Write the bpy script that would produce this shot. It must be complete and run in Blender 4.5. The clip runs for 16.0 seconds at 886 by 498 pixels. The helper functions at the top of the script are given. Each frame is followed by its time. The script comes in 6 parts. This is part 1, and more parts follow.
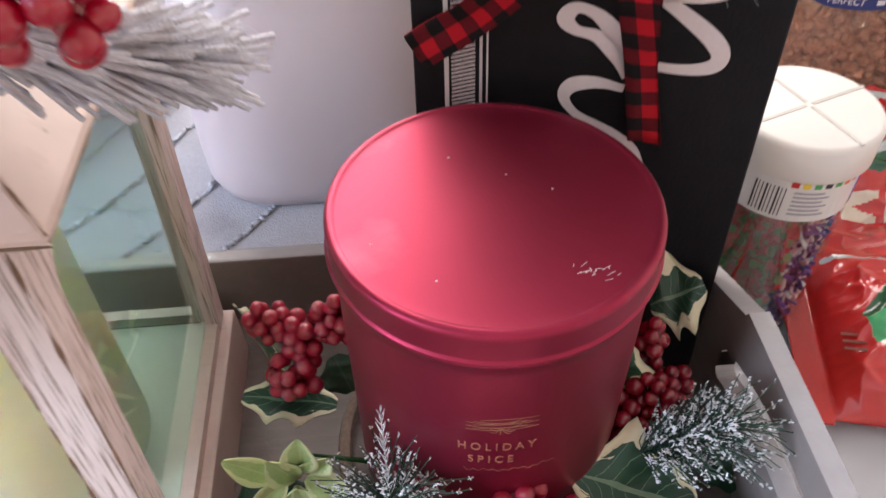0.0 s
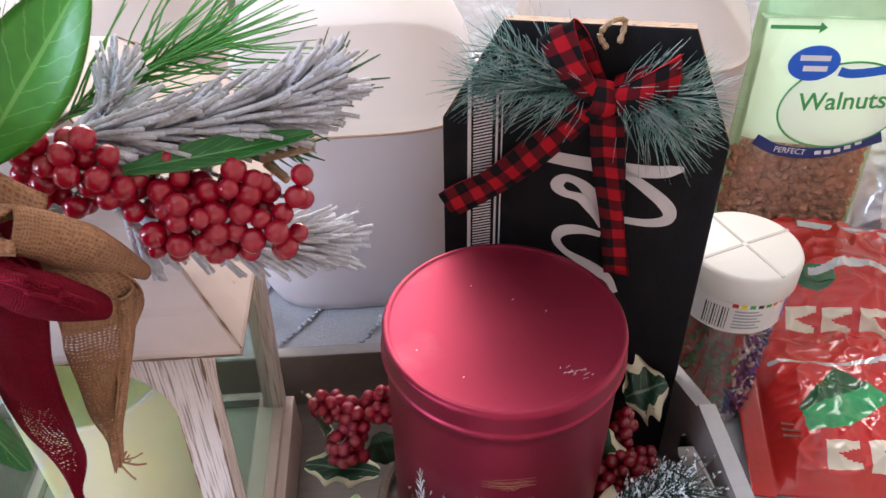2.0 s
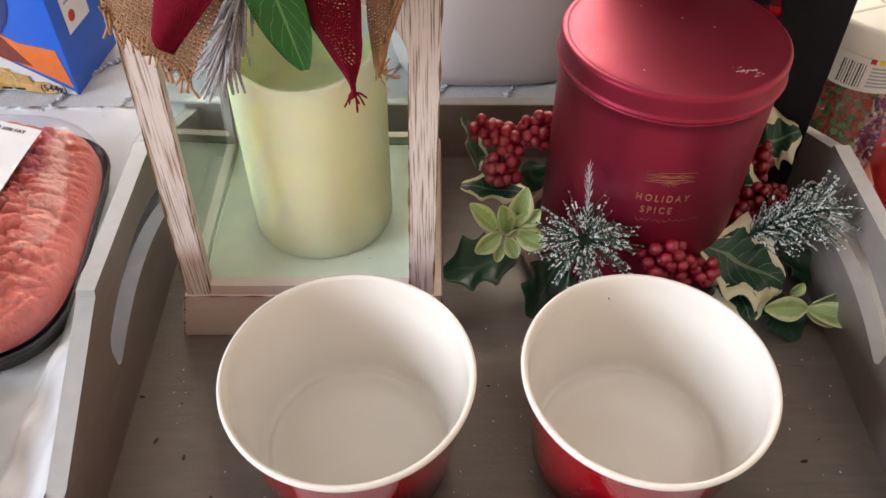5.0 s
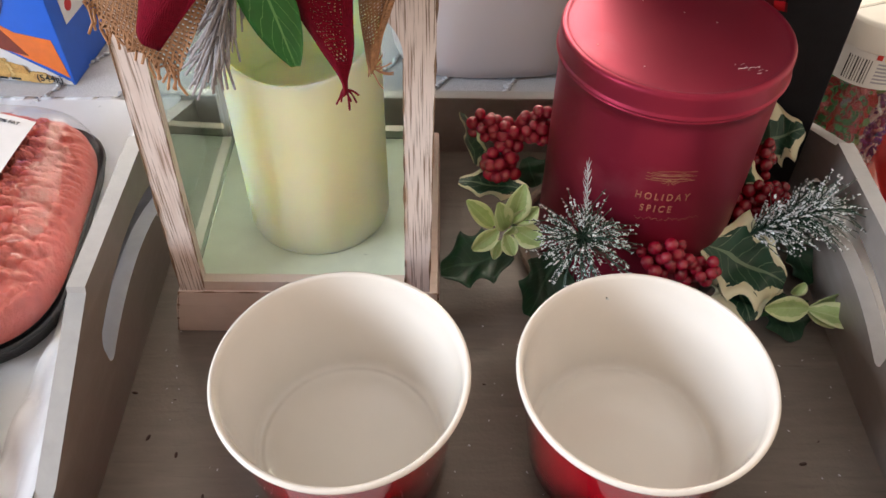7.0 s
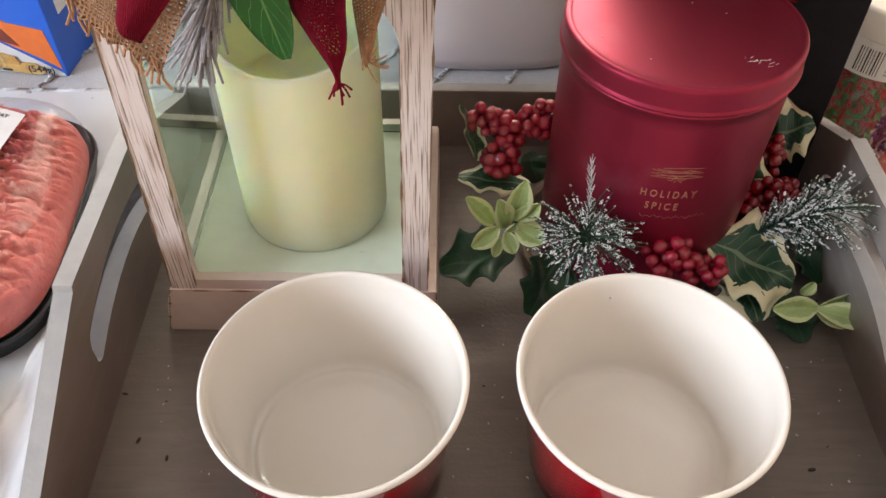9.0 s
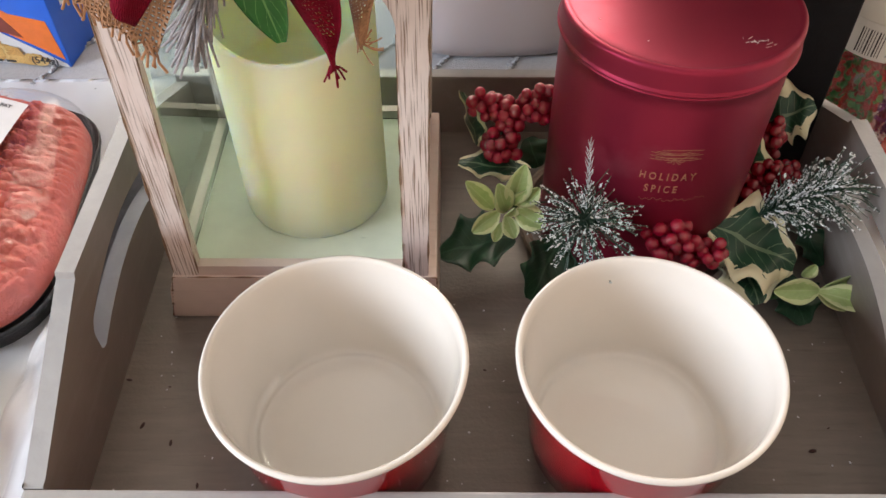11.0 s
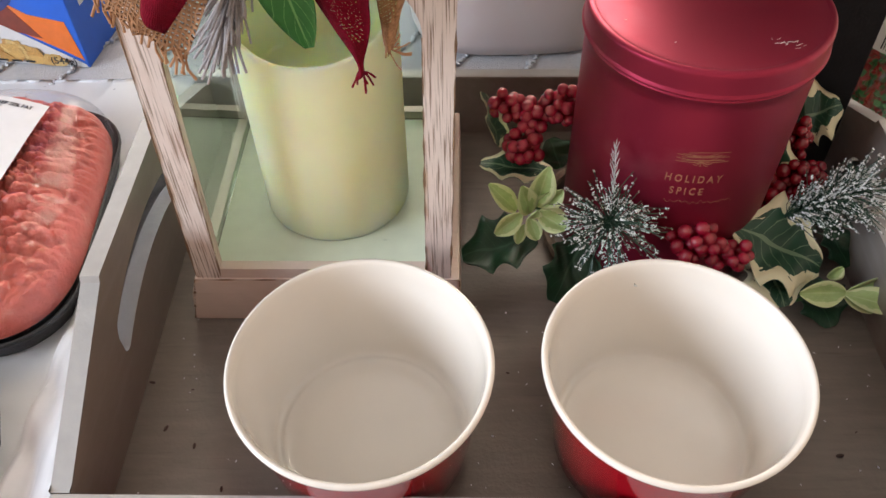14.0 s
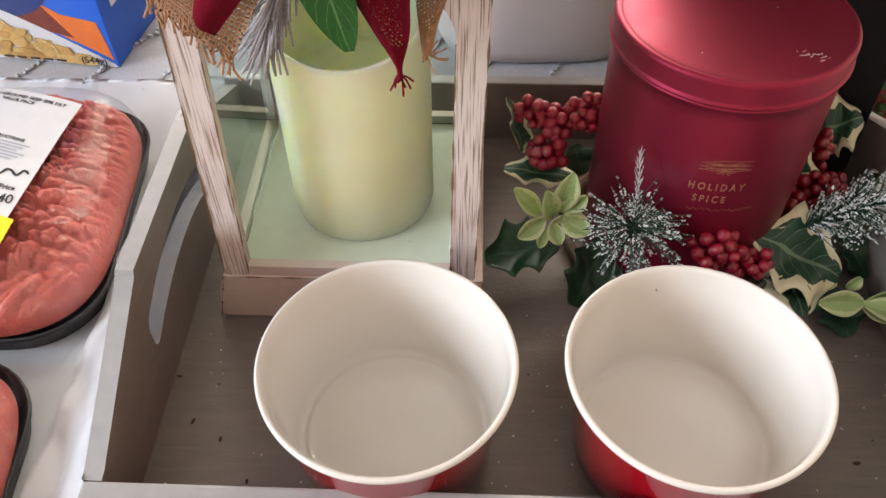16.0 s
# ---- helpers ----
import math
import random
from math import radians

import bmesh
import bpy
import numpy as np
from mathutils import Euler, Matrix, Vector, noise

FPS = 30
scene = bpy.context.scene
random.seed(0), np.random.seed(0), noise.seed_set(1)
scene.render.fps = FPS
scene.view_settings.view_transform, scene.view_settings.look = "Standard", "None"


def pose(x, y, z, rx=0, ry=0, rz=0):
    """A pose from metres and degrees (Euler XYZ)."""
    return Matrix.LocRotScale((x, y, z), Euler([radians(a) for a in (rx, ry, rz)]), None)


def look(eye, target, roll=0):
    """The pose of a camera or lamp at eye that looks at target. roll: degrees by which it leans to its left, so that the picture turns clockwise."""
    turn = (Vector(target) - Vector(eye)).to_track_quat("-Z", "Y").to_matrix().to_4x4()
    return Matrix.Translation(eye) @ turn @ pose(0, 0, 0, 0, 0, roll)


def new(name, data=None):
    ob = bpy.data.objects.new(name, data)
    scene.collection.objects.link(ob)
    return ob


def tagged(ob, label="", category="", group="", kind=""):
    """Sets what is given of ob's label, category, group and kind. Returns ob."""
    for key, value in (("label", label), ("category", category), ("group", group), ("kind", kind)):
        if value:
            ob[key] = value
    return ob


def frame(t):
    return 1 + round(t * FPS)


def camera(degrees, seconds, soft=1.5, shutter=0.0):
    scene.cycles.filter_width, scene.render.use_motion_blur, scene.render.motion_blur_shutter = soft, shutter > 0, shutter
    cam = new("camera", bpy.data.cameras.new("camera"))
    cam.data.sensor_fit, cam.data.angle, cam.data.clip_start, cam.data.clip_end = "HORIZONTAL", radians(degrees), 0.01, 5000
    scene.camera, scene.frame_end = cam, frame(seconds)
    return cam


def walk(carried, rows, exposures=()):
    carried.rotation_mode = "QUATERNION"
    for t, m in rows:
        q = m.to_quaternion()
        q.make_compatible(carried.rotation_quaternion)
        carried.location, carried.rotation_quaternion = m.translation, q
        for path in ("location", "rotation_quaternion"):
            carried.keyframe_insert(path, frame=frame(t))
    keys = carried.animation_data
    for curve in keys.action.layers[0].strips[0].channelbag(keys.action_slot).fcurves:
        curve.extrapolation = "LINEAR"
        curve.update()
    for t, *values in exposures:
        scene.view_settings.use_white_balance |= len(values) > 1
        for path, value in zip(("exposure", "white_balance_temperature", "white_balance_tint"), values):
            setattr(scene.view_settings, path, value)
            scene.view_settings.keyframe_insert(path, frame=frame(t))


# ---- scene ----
EXPOSURES = [(0.0, 0.30, 6200, 17), (1.0, 0.10, 6000, 15), (2.5, 0.04, 6000, 15), (3.5, 0.03, 6600, 15), (4.2, 0.0, 7050, 11), (16.0, 0.0, 7050, 11)]
cam = camera(57.61, 16.0, shutter=0.35)
ROWS = [
    (0.0, 0.2091, -0.1118, 0.3034, 44.15, 0.81, -4.97),
    (0.5, 0.2012, -0.1501, 0.3498, 47.08, 0.52, -4.61),
    (1.0, 0.1966, -0.1620, 0.3695, 49.14, 0.37, -4.47),
    (1.5, 0.1994, -0.1670, 0.3702, 50.07, 0.32, -4.42),
    (2.0, 0.1962, -0.1733, 0.3762, 50.52, 0.36, -4.13),
    (2.5, 0.1911, -0.1859, 0.3816, 50.21, 0.47, -3.53),
    (3.0, 0.1758, -0.2024, 0.3765, 49.00, 0.46, -2.58),
    (3.5, 0.1472, -0.2198, 0.3466, 47.09, 0.33, -1.70),
    (4.0, 0.1322, -0.2413, 0.3392, 45.38, 0.04, -1.02),
    (4.2, 0.1332, -0.2470, 0.3378, 44.88, -0.14, -0.92),
    (4.5, 0.1286, -0.2542, 0.3352, 44.21, -0.42, -0.74),
    (7.0, 0.1326, -0.2474, 0.3336, 42.62, -0.64, 0.10),
    (7.5, 0.1309, -0.2453, 0.3332, 42.53, -0.68, 0.10),
    (8.0, 0.1320, -0.2438, 0.3310, 42.32, -0.67, 0.09),
    (8.5, 0.1353, -0.2418, 0.3290, 42.07, -0.60, 0.18),
    (9.0, 0.1343, -0.2372, 0.3278, 41.93, -0.61, 0.31),
    (11.5, 0.1386, -0.2409, 0.3264, 41.33, 0.30, 0.36),
    (12.0, 0.1375, -0.2382, 0.3308, 41.39, 0.40, 0.31),
    (12.5, 0.1368, -0.2328, 0.3273, 41.30, 0.44, 0.26),
    (13.0, 0.1359, -0.2331, 0.3264, 41.27, 0.44, 0.27),
    (13.5, 0.1347, -0.2368, 0.3293, 41.10, 0.61, 0.45),
    (14.0, 0.1323, -0.2365, 0.3275, 40.98, 0.71, 0.82),
    (14.5, 0.1320, -0.2372, 0.3271, 41.05, 0.78, 1.25),
    (15.0, 0.1279, -0.2399, 0.3315, 41.35, 0.65, 1.68),
    (15.5, 0.1250, -0.2441, 0.3325, 41.36, 0.58, 1.95),
    (16.0, 0.1250, -0.2428, 0.3315, 41.44, 0.40, 2.11),
]
walk(cam, [(t, pose(x, y, z, rx, ry, rz)) for t, x, y, z, rx, ry, rz in ROWS], EXPOSURES)

# ---- world and light ----
world = bpy.data.worlds.new("world")
scene.world = world
world.use_nodes = True
wn = world.node_tree.nodes
sky = wn.new("ShaderNodeTexSky")
sky.sky_type = "NISHITA"
sky.sun_disc = False
sky.sun_elevation, sky.sun_rotation = radians(35), radians(-60)
wn["Background"].inputs["Strength"].default_value = 0.12
world.node_tree.links.new(sky.outputs[0], wn["Background"].inputs[0])


def window_light(name, place, target, sx, sy, power, colour):
    la = bpy.data.lights.new(name, "AREA")
    la.shape, la.size, la.size_y, la.energy, la.color = "RECTANGLE", sx, sy, power, colour
    ob = new(name, la)
    ob.matrix_world = look(place, target)
    return ob


window_light("daylight_west", (-1.60, -0.66, 0.76), (0.15, 0.0, 0.03), 0.88, 0.80, 54, (0.68, 0.81, 1.0))
window_light("daylight_north", (0.20, 1.42, 0.80), (0.2, 0.1, 0.0), 1.3, 1.0, 46, (1.0, 0.91, 0.81))


# ---- small tools ----
def part(name, bm, material, parent=None, label="", smooth=False, m=None):
    me = bpy.data.meshes.new(name)
    bm.normal_update()
    if smooth:
        for f in bm.faces:
            f.smooth = True
    bm.to_mesh(me)
    bm.free()
    for mt in (material if isinstance(material, (list, tuple)) else [material]):
        me.materials.append(mt)
    ob = new(name, me)
    if parent:
        ob.parent = parent
    if m is not None:
        ob.matrix_basis = m
    if label:
        ob["label"] = label
    return ob


def empty(name, m, label, category, group=""):
    ob = new(name)
    ob.matrix_basis = m
    ob.empty_display_size = 0.02
    return tagged(ob, label, category, group)


def share(name, ob, parent, m):
    o = new(name, ob.data)
    o.parent = parent
    o.matrix_basis = m
    return o


def add_box(bm, x0, x1, y0, y1, z0, z1, bevel=0.0):
    vs = [bm.verts.new((x, y, z)) for z in (z0, z1) for y in (y0, y1) for x in (x0, x1)]
    fs = [(0, 2, 3, 1), (4, 5, 7, 6), (0, 1, 5, 4), (1, 3, 7, 5), (3, 2, 6, 7), (2, 0, 4, 6)]
    faces = [bm.faces.new([vs[i] for i in f]) for f in fs]
    if bevel:
        bmesh.ops.bevel(bm, geom=list({e for f in faces for e in f.edges}), offset=bevel, segments=2, affect="EDGES", profile=0.6)
    return bm


def box(x0, x1, y0, y1, z0, z1, bevel=0.0):
    return add_box(bmesh.new(), x0, x1, y0, y1, z0, z1, bevel)


def lathe(profile, n=64, wave=None):
    """Spin (radius, height) pairs about z; wave(angle, r, z) may move a ring's height."""
    bm = bmesh.new()
    rings = []
    for r, z in profile:
        if r < 1e-6:
            rings.append([bm.verts.new((0, 0, z))])
            continue
        ring = []
        for i in range(n):
            a = 2 * math.pi * i / n
            dz = wave(a, r, z) if wave else 0
            ring.append(bm.verts.new((r * math.cos(a), r * math.sin(a), z + dz)))
        rings.append(ring)
    for a, b in zip(rings, rings[1:]):
        for i in range(n):
            j = (i + 1) % n
            if len(a) == 1 and len(b) == 1:
                continue
            if len(a) == 1:
                bm.faces.new((a[0], b[j], b[i]))
            elif len(b) == 1:
                bm.faces.new((a[i], a[j], b[0]))
            else:
                bm.faces.new((a[i], a[j], b[j], b[i]))
    bmesh.ops.recalc_face_normals(bm, faces=bm.faces)
    return bm


def spline(points, n):
    """n + 1 places along a smooth line through points."""
    p = [Vector(q) for q in points]
    p = [2 * p[0] - p[1]] + p + [2 * p[-1] - p[-2]]
    out = []
    segs = len(p) - 3
    for k in range(n + 1):
        u = k / n * segs
        i = min(int(u), segs - 1)
        t = u - i
        a, b, c, d = p[i:i + 4]
        out.append(0.5 * ((2 * b) + (c - a) * t + (2 * a - 5 * b + 4 * c - d) * t * t + (3 * b - a - 3 * c + d) * t ** 3))
    return out


def add_tube(bm, pts, radius, sides=6, cap=True):
    """A tube along pts; radius is a number or a function of 0..1."""
    rings = []
    up = Vector((0, 0, 1))
    n = len(pts)
    for i, p in enumerate(pts):
        d = (pts[min(i + 1, n - 1)] - pts[max(i - 1, 0)]).normalized()
        s = d.cross(up)
        if s.length < 0.1:
            s = d.cross(Vector((1, 0, 0)))
        s.normalize()
        q = s.cross(d)
        r = radius(i / (n - 1)) if callable(radius) else radius
        rings.append([bm.verts.new(p + r * (math.cos(a) * s + math.sin(a) * q)) for a in (2 * math.pi * k / sides for k in range(sides))])
    for a, b in zip(rings, rings[1:]):
        for k in range(sides):
            bm.faces.new((a[k], a[(k + 1) % sides], b[(k + 1) % sides], b[k]))
    if cap:
        bm.faces.new(list(reversed(rings[0])))
        bm.faces.new(rings[-1])
    return bm


def solidify(bm, thick):
    bmesh.ops.recalc_face_normals(bm, faces=bm.faces)
    bmesh.ops.solidify(bm, geom=bm.faces[:], thickness=thick)
    return bm


# ---- materials ----
def shader(name, base, rough=0.5, metal=0.0, vary=0.12, scale=60.0, bump=0.1, bump_scale=250.0, spec=0.5, extra=None, **sockets):
    """A principled surface whose colour wanders at two scales and whose relief is fine noise."""
    m = bpy.data.materials.new(name)
    m.use_nodes = True
    nt = m.node_tree
    n, l = nt.nodes, nt.links
    b = n["Principled BSDF"]
    b.inputs["Roughness"].default_value = rough
    b.inputs["Metallic"].default_value = metal
    b.inputs["Specular IOR Level"].default_value = spec
    co = n.new("ShaderNodeTexCoord")
    big = n.new("ShaderNodeTexNoise")
    big.inputs["Scale"].default_value = scale * 0.25
    big.inputs["Detail"].default_value = 4
    fine = n.new("ShaderNodeTexNoise")
    fine.inputs["Scale"].default_value = scale * 3
    fine.inputs["Detail"].default_value = 5
    l.new(co.outputs["Object"], big.inputs["Vector"])
    l.new(co.outputs["Object"], fine.inputs["Vector"])
    mix = n.new("ShaderNodeMath")
    mix.operation = "ADD"
    l.new(big.outputs["Fac"], mix.inputs[0])
    l.new(fine.outputs["Fac"], mix.inputs[1])
    ramp = n.new("ShaderNodeValToRGB")
    c = Vector(base[:3])
    ramp.color_ramp.elements[0].position = 0.3
    ramp.color_ramp.elements[1].position = 0.7
    ramp.color_ramp.elements[0].color = (*(c * (1 - vary)), 1)
    ramp.color_ramp.elements[1].color = (*[min(1, v) for v in c * (1 + vary)], 1)
    half = n.new("ShaderNodeMath")
    half.operation = "MULTIPLY"
    half.inputs[1].default_value = 0.5
    l.new(mix.outputs[0], half.inputs[0])
    l.new(half.outputs[0], ramp.inputs["Fac"])
    l.new(ramp.outputs["Color"], b.inputs["Base Color"])
    if bump:
        bn = n.new("ShaderNodeTexNoise")
        bn.inputs["Scale"].default_value = bump_scale
        bn.inputs["Detail"].default_value = 3
        l.new(co.outputs["Object"], bn.inputs["Vector"])
        bu = n.new("ShaderNodeBump")
        bu.inputs["Strength"].default_value = bump
        bu.inputs["Distance"].default_value = 0.002
        l.new(bn.outputs["Fac"], bu.inputs["Height"])
        l.new(bu.outputs["Normal"], b.inputs["Normal"])
    for k, v in sockets.items():
        b.inputs[k.replace("_", " ")].default_value = v
    return m


def overlay(m, colour, tex="wave", scale=40.0, lo=0.5, hi=0.6, stretch=(1, 1, 1), distort=4.0, amount=1.0):
    """Lay a second colour over a material where a texture is high: worn paint, grain, stains."""
    nt = m.node_tree
    n, l = nt.nodes, nt.links
    b = n["Principled BSDF"]
    src = b.inputs["Base Color"].links[0].from_socket
    co = n.new("ShaderNodeTexCoord")
    mp = n.new("ShaderNodeMapping")
    mp.inputs["Scale"].default_value = stretch
    l.new(co.outputs["Object"], mp.inputs["Vector"])
    if tex == "wave":
        t = n.new("ShaderNodeTexWave")
        t.inputs["Distortion"].default_value = distort
        t.inputs["Detail"].default_value = 4
        t.inputs["Detail Scale"].default_value = 2
    elif tex == "voronoi":
        t = n.new("ShaderNodeTexVoronoi")
    else:
        t = n.new("ShaderNodeTexNoise")
        t.inputs["Detail"].default_value = 6
    t.inputs["Scale"].default_value = scale
    l.new(mp.outputs[0], t.inputs["Vector"])
    r = n.new("ShaderNodeMapRange")
    r.inputs["From Min"].default_value, r.inputs["From Max"].default_value = lo, hi
    r.inputs["To Max"].default_value = amount
    l.new(t.outputs["Distance" if tex == "voronoi" else "Fac"], r.inputs["Value"])
    mx = n.new("ShaderNodeMix")
    mx.data_type = "RGBA"
    l.new(r.outputs[0], mx.inputs[0])
    l.new(src, mx.inputs[6])
    mx.inputs[7].default_value = (*colour, 1)
    l.new(mx.outputs[2], b.inputs["Base Color"])
    return m


GLASS = shader("lantern_glass", (0.80, 0.94, 0.89), 0.02, vary=0.01, bump=0, Transmission_Weight=1.0, IOR=1.45)
WALL = shader("warm_bounce_wall", (0.80, 0.70, 0.60), 0.8, scale=8, bump=0.05)
CEIL = shader("ceiling_paint", (0.8, 0.8, 0.78), 0.85, scale=6, bump=0.05)
FLOORM = overlay(shader("floor_boards", (0.2, 0.12, 0.07), 0.45, scale=10), (0.1, 0.055, 0.03), "wave", 3, 0.4, 0.9, (8, 1, 1))
CLOTH = overlay(shader("grey_tablecloth", (0.2, 0.195, 0.2), 0.8, scale=80, bump=0.4, bump_scale=900), (0.3, 0.3, 0.31), "noise", 30, 0.5, 0.7)
LACE = shader("silver_braid", (0.48, 0.49, 0.51), 0.35, metal=0.4, scale=200, vary=0.3, bump=0.6, bump_scale=900)
TRAYM = overlay(overlay(shader("grey_stained_wood", (0.175, 0.147, 0.125), 0.38, scale=30, vary=0.12, bump=0.12, bump_scale=500), (0.235, 0.20, 0.172), "noise", 26, 0.45, 0.75, (1, 9, 9), 0, 0.55), (0.095, 0.075, 0.062), "noise", 60, 0.58, 0.74, (0.6, 7, 7), 0, 0.45)
TRAYW = overlay(shader("grey_wall_paint", (0.215, 0.185, 0.165), 0.40, scale=24, vary=0.1, bump=0.08), (0.28, 0.25, 0.23), "noise", 40, 0.5, 0.75, (5, 0.6, 5), 0, 0.4)
# Paler than the walls: cut slot edges, and window light painted on the tops.
TRAYEDGE = shader("pale_cut_lit_edge", (0.36, 0.35, 0.345), 0.35, scale=40, vary=0.12, bump=0.08, bump_scale=500)
RED_GLAZE = shader("red_glaze", (0.36, 0.004, 0.012), 0.12, scale=20, vary=0.12, bump=0.03, Coat_Weight=0.6)
CREAM_GLAZE = shader("cream_glaze", (0.83, 0.770, 0.700), 0.14, scale=12, vary=0.03, bump=0.02, Coat_Weight=0.5)
TIN = overlay(shader("red_satin_tin", (0.32, 0.012, 0.047), 0.45, metal=0.80, scale=10, vary=0.12, bump=0.03, bump_scale=1200, Coat_Weight=0.34, Coat_Roughness=0.5), (0.46, 0.18, 0.22), "noise", 22, 0.58, 0.80, (1, 1, 1), 0, 0.35)
GOLD = shader("gold_print", (0.46, 0.19, 0.12), 0.45, metal=0.5, scale=300, vary=0.2, bump=0)
WHITEWASH = overlay(overlay(shader("whitewashed_wood", (0.72, 0.62, 0.57), 0.55, scale=50, vary=0.07, bump=0.04, bump_scale=300), (0.17, 0.10, 0.055), "noise", 230, 0.52, 0.63, (7, 7, 0.14), 0, 0.85), (0.5, 0.33, 0.27), "noise", 22, 0.54, 0.70, (3, 3, 0.7), 0, 0.5)
BARE_EDGE = shader("worn_edge_wood", (0.2, 0.12, 0.07), 0.6, scale=200, vary=0.4, bump=0.3)
LANFLOOR = overlay(shader("pale_green_board", (0.76, 0.82, 0.68), 0.35, scale=40, vary=0.05, bump=0.05), (0.25, 0.3, 0.25), "noise", 50, 0.7, 0.75, (1, 3, 1), 0, 0.5)
WAX = shader("ivory_wax", (0.90, 0.92, 0.60), 0.42, scale=12, vary=0.05, bump=0.06, bump_scale=90, Subsurface_Weight=0.85, Subsurface_Radius=(0.03, 0.024, 0.010), Subsurface_Scale=1.0)
WHITEWASH_H = overlay(overlay(shader("whitewashed_flat_wood", (0.66, 0.530, 0.462), 0.5, scale=50, vary=0.06, bump=0.03, bump_scale=200), (0.55, 0.42, 0.35), "noise", 40, 0.56, 0.75, (0.5, 7, 7), 0, 0.5), (0.3, 0.18, 0.11), "noise", 70, 0.70, 0.76, (0.6, 5, 5), 0, 0.7)
BLACKBOARD = shader("black_painted_board", (0.008, 0.008, 0.010), 0.65, scale=40, vary=0.4, bump=0.15, bump_scale=600, spec=0.2)
RAWEDGE = overlay(shader("raw_board_edge", (0.42, 0.27, 0.16), 0.7, scale=200, vary=0.25, bump=0.3), (0.1, 0.07, 0.05), "noise", 200, 0.6, 0.7)
WHITEPAINT = shader("white_lettering", (0.72, 0.66, 0.66), 0.5, scale=200, vary=0.05, bump=0.05)
PAPER = shader("white_plastic_sheet", (0.92, 0.93, 0.95), 0.2, scale=10, vary=0.03, bump=0.05, bump_scale=60)
MILK = shader("milk_in_plastic", (0.50, 0.42, 0.41), 0.35, scale=6, vary=0.03, bump=0.04, bump_scale=40, Subsurface_Weight=0.3, Subsurface_Radius=(0.02, 0.012, 0.008), Subsurface_Scale=1.0)


def see_through(name, colour, gloss_rough=0.1, clear=0.85, ior=1.4, bump=0.0, bump_scale=60, translucent=0.0):
    """Thin clear or milky plastic: transparent (or light-passing) with a glossy skin."""
    m = bpy.data.materials.new(name)
    m.use_nodes = True
    n, l = m.node_tree.nodes, m.node_tree.links
    n.remove(n["Principled BSDF"])
    out = n["Material Output"]
    tr = n.new("ShaderNodeBsdfTransparent")
    tr.inputs[0].default_value = (*colour, 1)
    body = tr.outputs[0]
    if translucent:
        tl = n.new("ShaderNodeBsdfTranslucent")
        tl.inputs[0].default_value = (*colour, 1)
        df = n.new("ShaderNodeBsdfDiffuse")
        df.inputs[0].default_value = (*colour, 1)
        m1 = n.new("ShaderNodeMixShader")
        m1.inputs[0].default_value = 0.4
        l.new(tl.outputs[0], m1.inputs[1])
        l.new(df.outputs[0], m1.inputs[2])
        m2 = n.new("ShaderNodeMixShader")
        m2.inputs[0].default_value = translucent
        l.new(tr.outputs[0], m2.inputs[1])
        l.new(m1.outputs[0], m2.inputs[2])
        body = m2.outputs[0]
    gl = n.new("ShaderNodeBsdfGlossy")
    gl.inputs["Roughness"].default_value = gloss_rough
    fr = n.new("ShaderNodeLayerWeight")
    fr.inputs["Blend"].default_value = 0.5
    pw = n.new("ShaderNodeMath")
    pw.operation = "POWER"
    pw.inputs[1].default_value = 4.0
    l.new(fr.outputs["Facing"], pw.inputs[0])
    sc = n.new("ShaderNodeMath")
    sc.operation = "MULTIPLY_ADD"
    f0 = ((ior - 1) / (ior + 1)) ** 2
    sc.inputs[1].default_value, sc.inputs[2].default_value = min(0.7, 14 * f0), f0
    l.new(pw.outputs[0], sc.inputs[0])
    mx = n.new("ShaderNodeMixShader")
    l.new(sc.outputs[0], mx.inputs[0])
    l.new(body, mx.inputs[1])
    l.new(gl.outputs[0], mx.inputs[2])
    l.new(mx.outputs[0], out.inputs["Surface"])
    if bump:
        co = n.new("ShaderNodeTexCoord")
        nz = n.new("ShaderNodeTexNoise")
        nz.inputs["Scale"].default_value = bump_scale
        l.new(co.outputs["Object"], nz.inputs["Vector"])
        bu = n.new("ShaderNodeBump")
        bu.inputs["Strength"].default_value = bump
        bu.inputs["Distance"].default_value = 0.004
        l.new(nz.outputs["Fac"], bu.inputs["Height"])
        l.new(bu.outputs["Normal"], gl.inputs["Normal"])
        l.new(bu.outputs["Normal"], fr.inputs["Normal"])
    return m


JUGM = see_through("milky_plastic", (0.97, 0.94, 0.91), 0.4, 0.3, 1.12, translucent=0.72)
WRAP = see_through("cling_film", (0.98, 0.98, 0.98), 0.07, 0.9, 1.36, 0.45, 70)
CLEAR = see_through("clear_plastic", (0.95, 0.96, 0.96), 0.06, 0.9, 1.45)
GREENFILM = see_through("green_tinted_film", (0.82, 0.93, 0.78), 0.12, 0.5, 1.4, 0.5, 50, translucent=0.75)
CLEARFILM = see_through("clear_pouch_film", (0.95, 0.90, 0.84), 0.12, 0.5, 1.4, 0.5, 50, translucent=0.20)


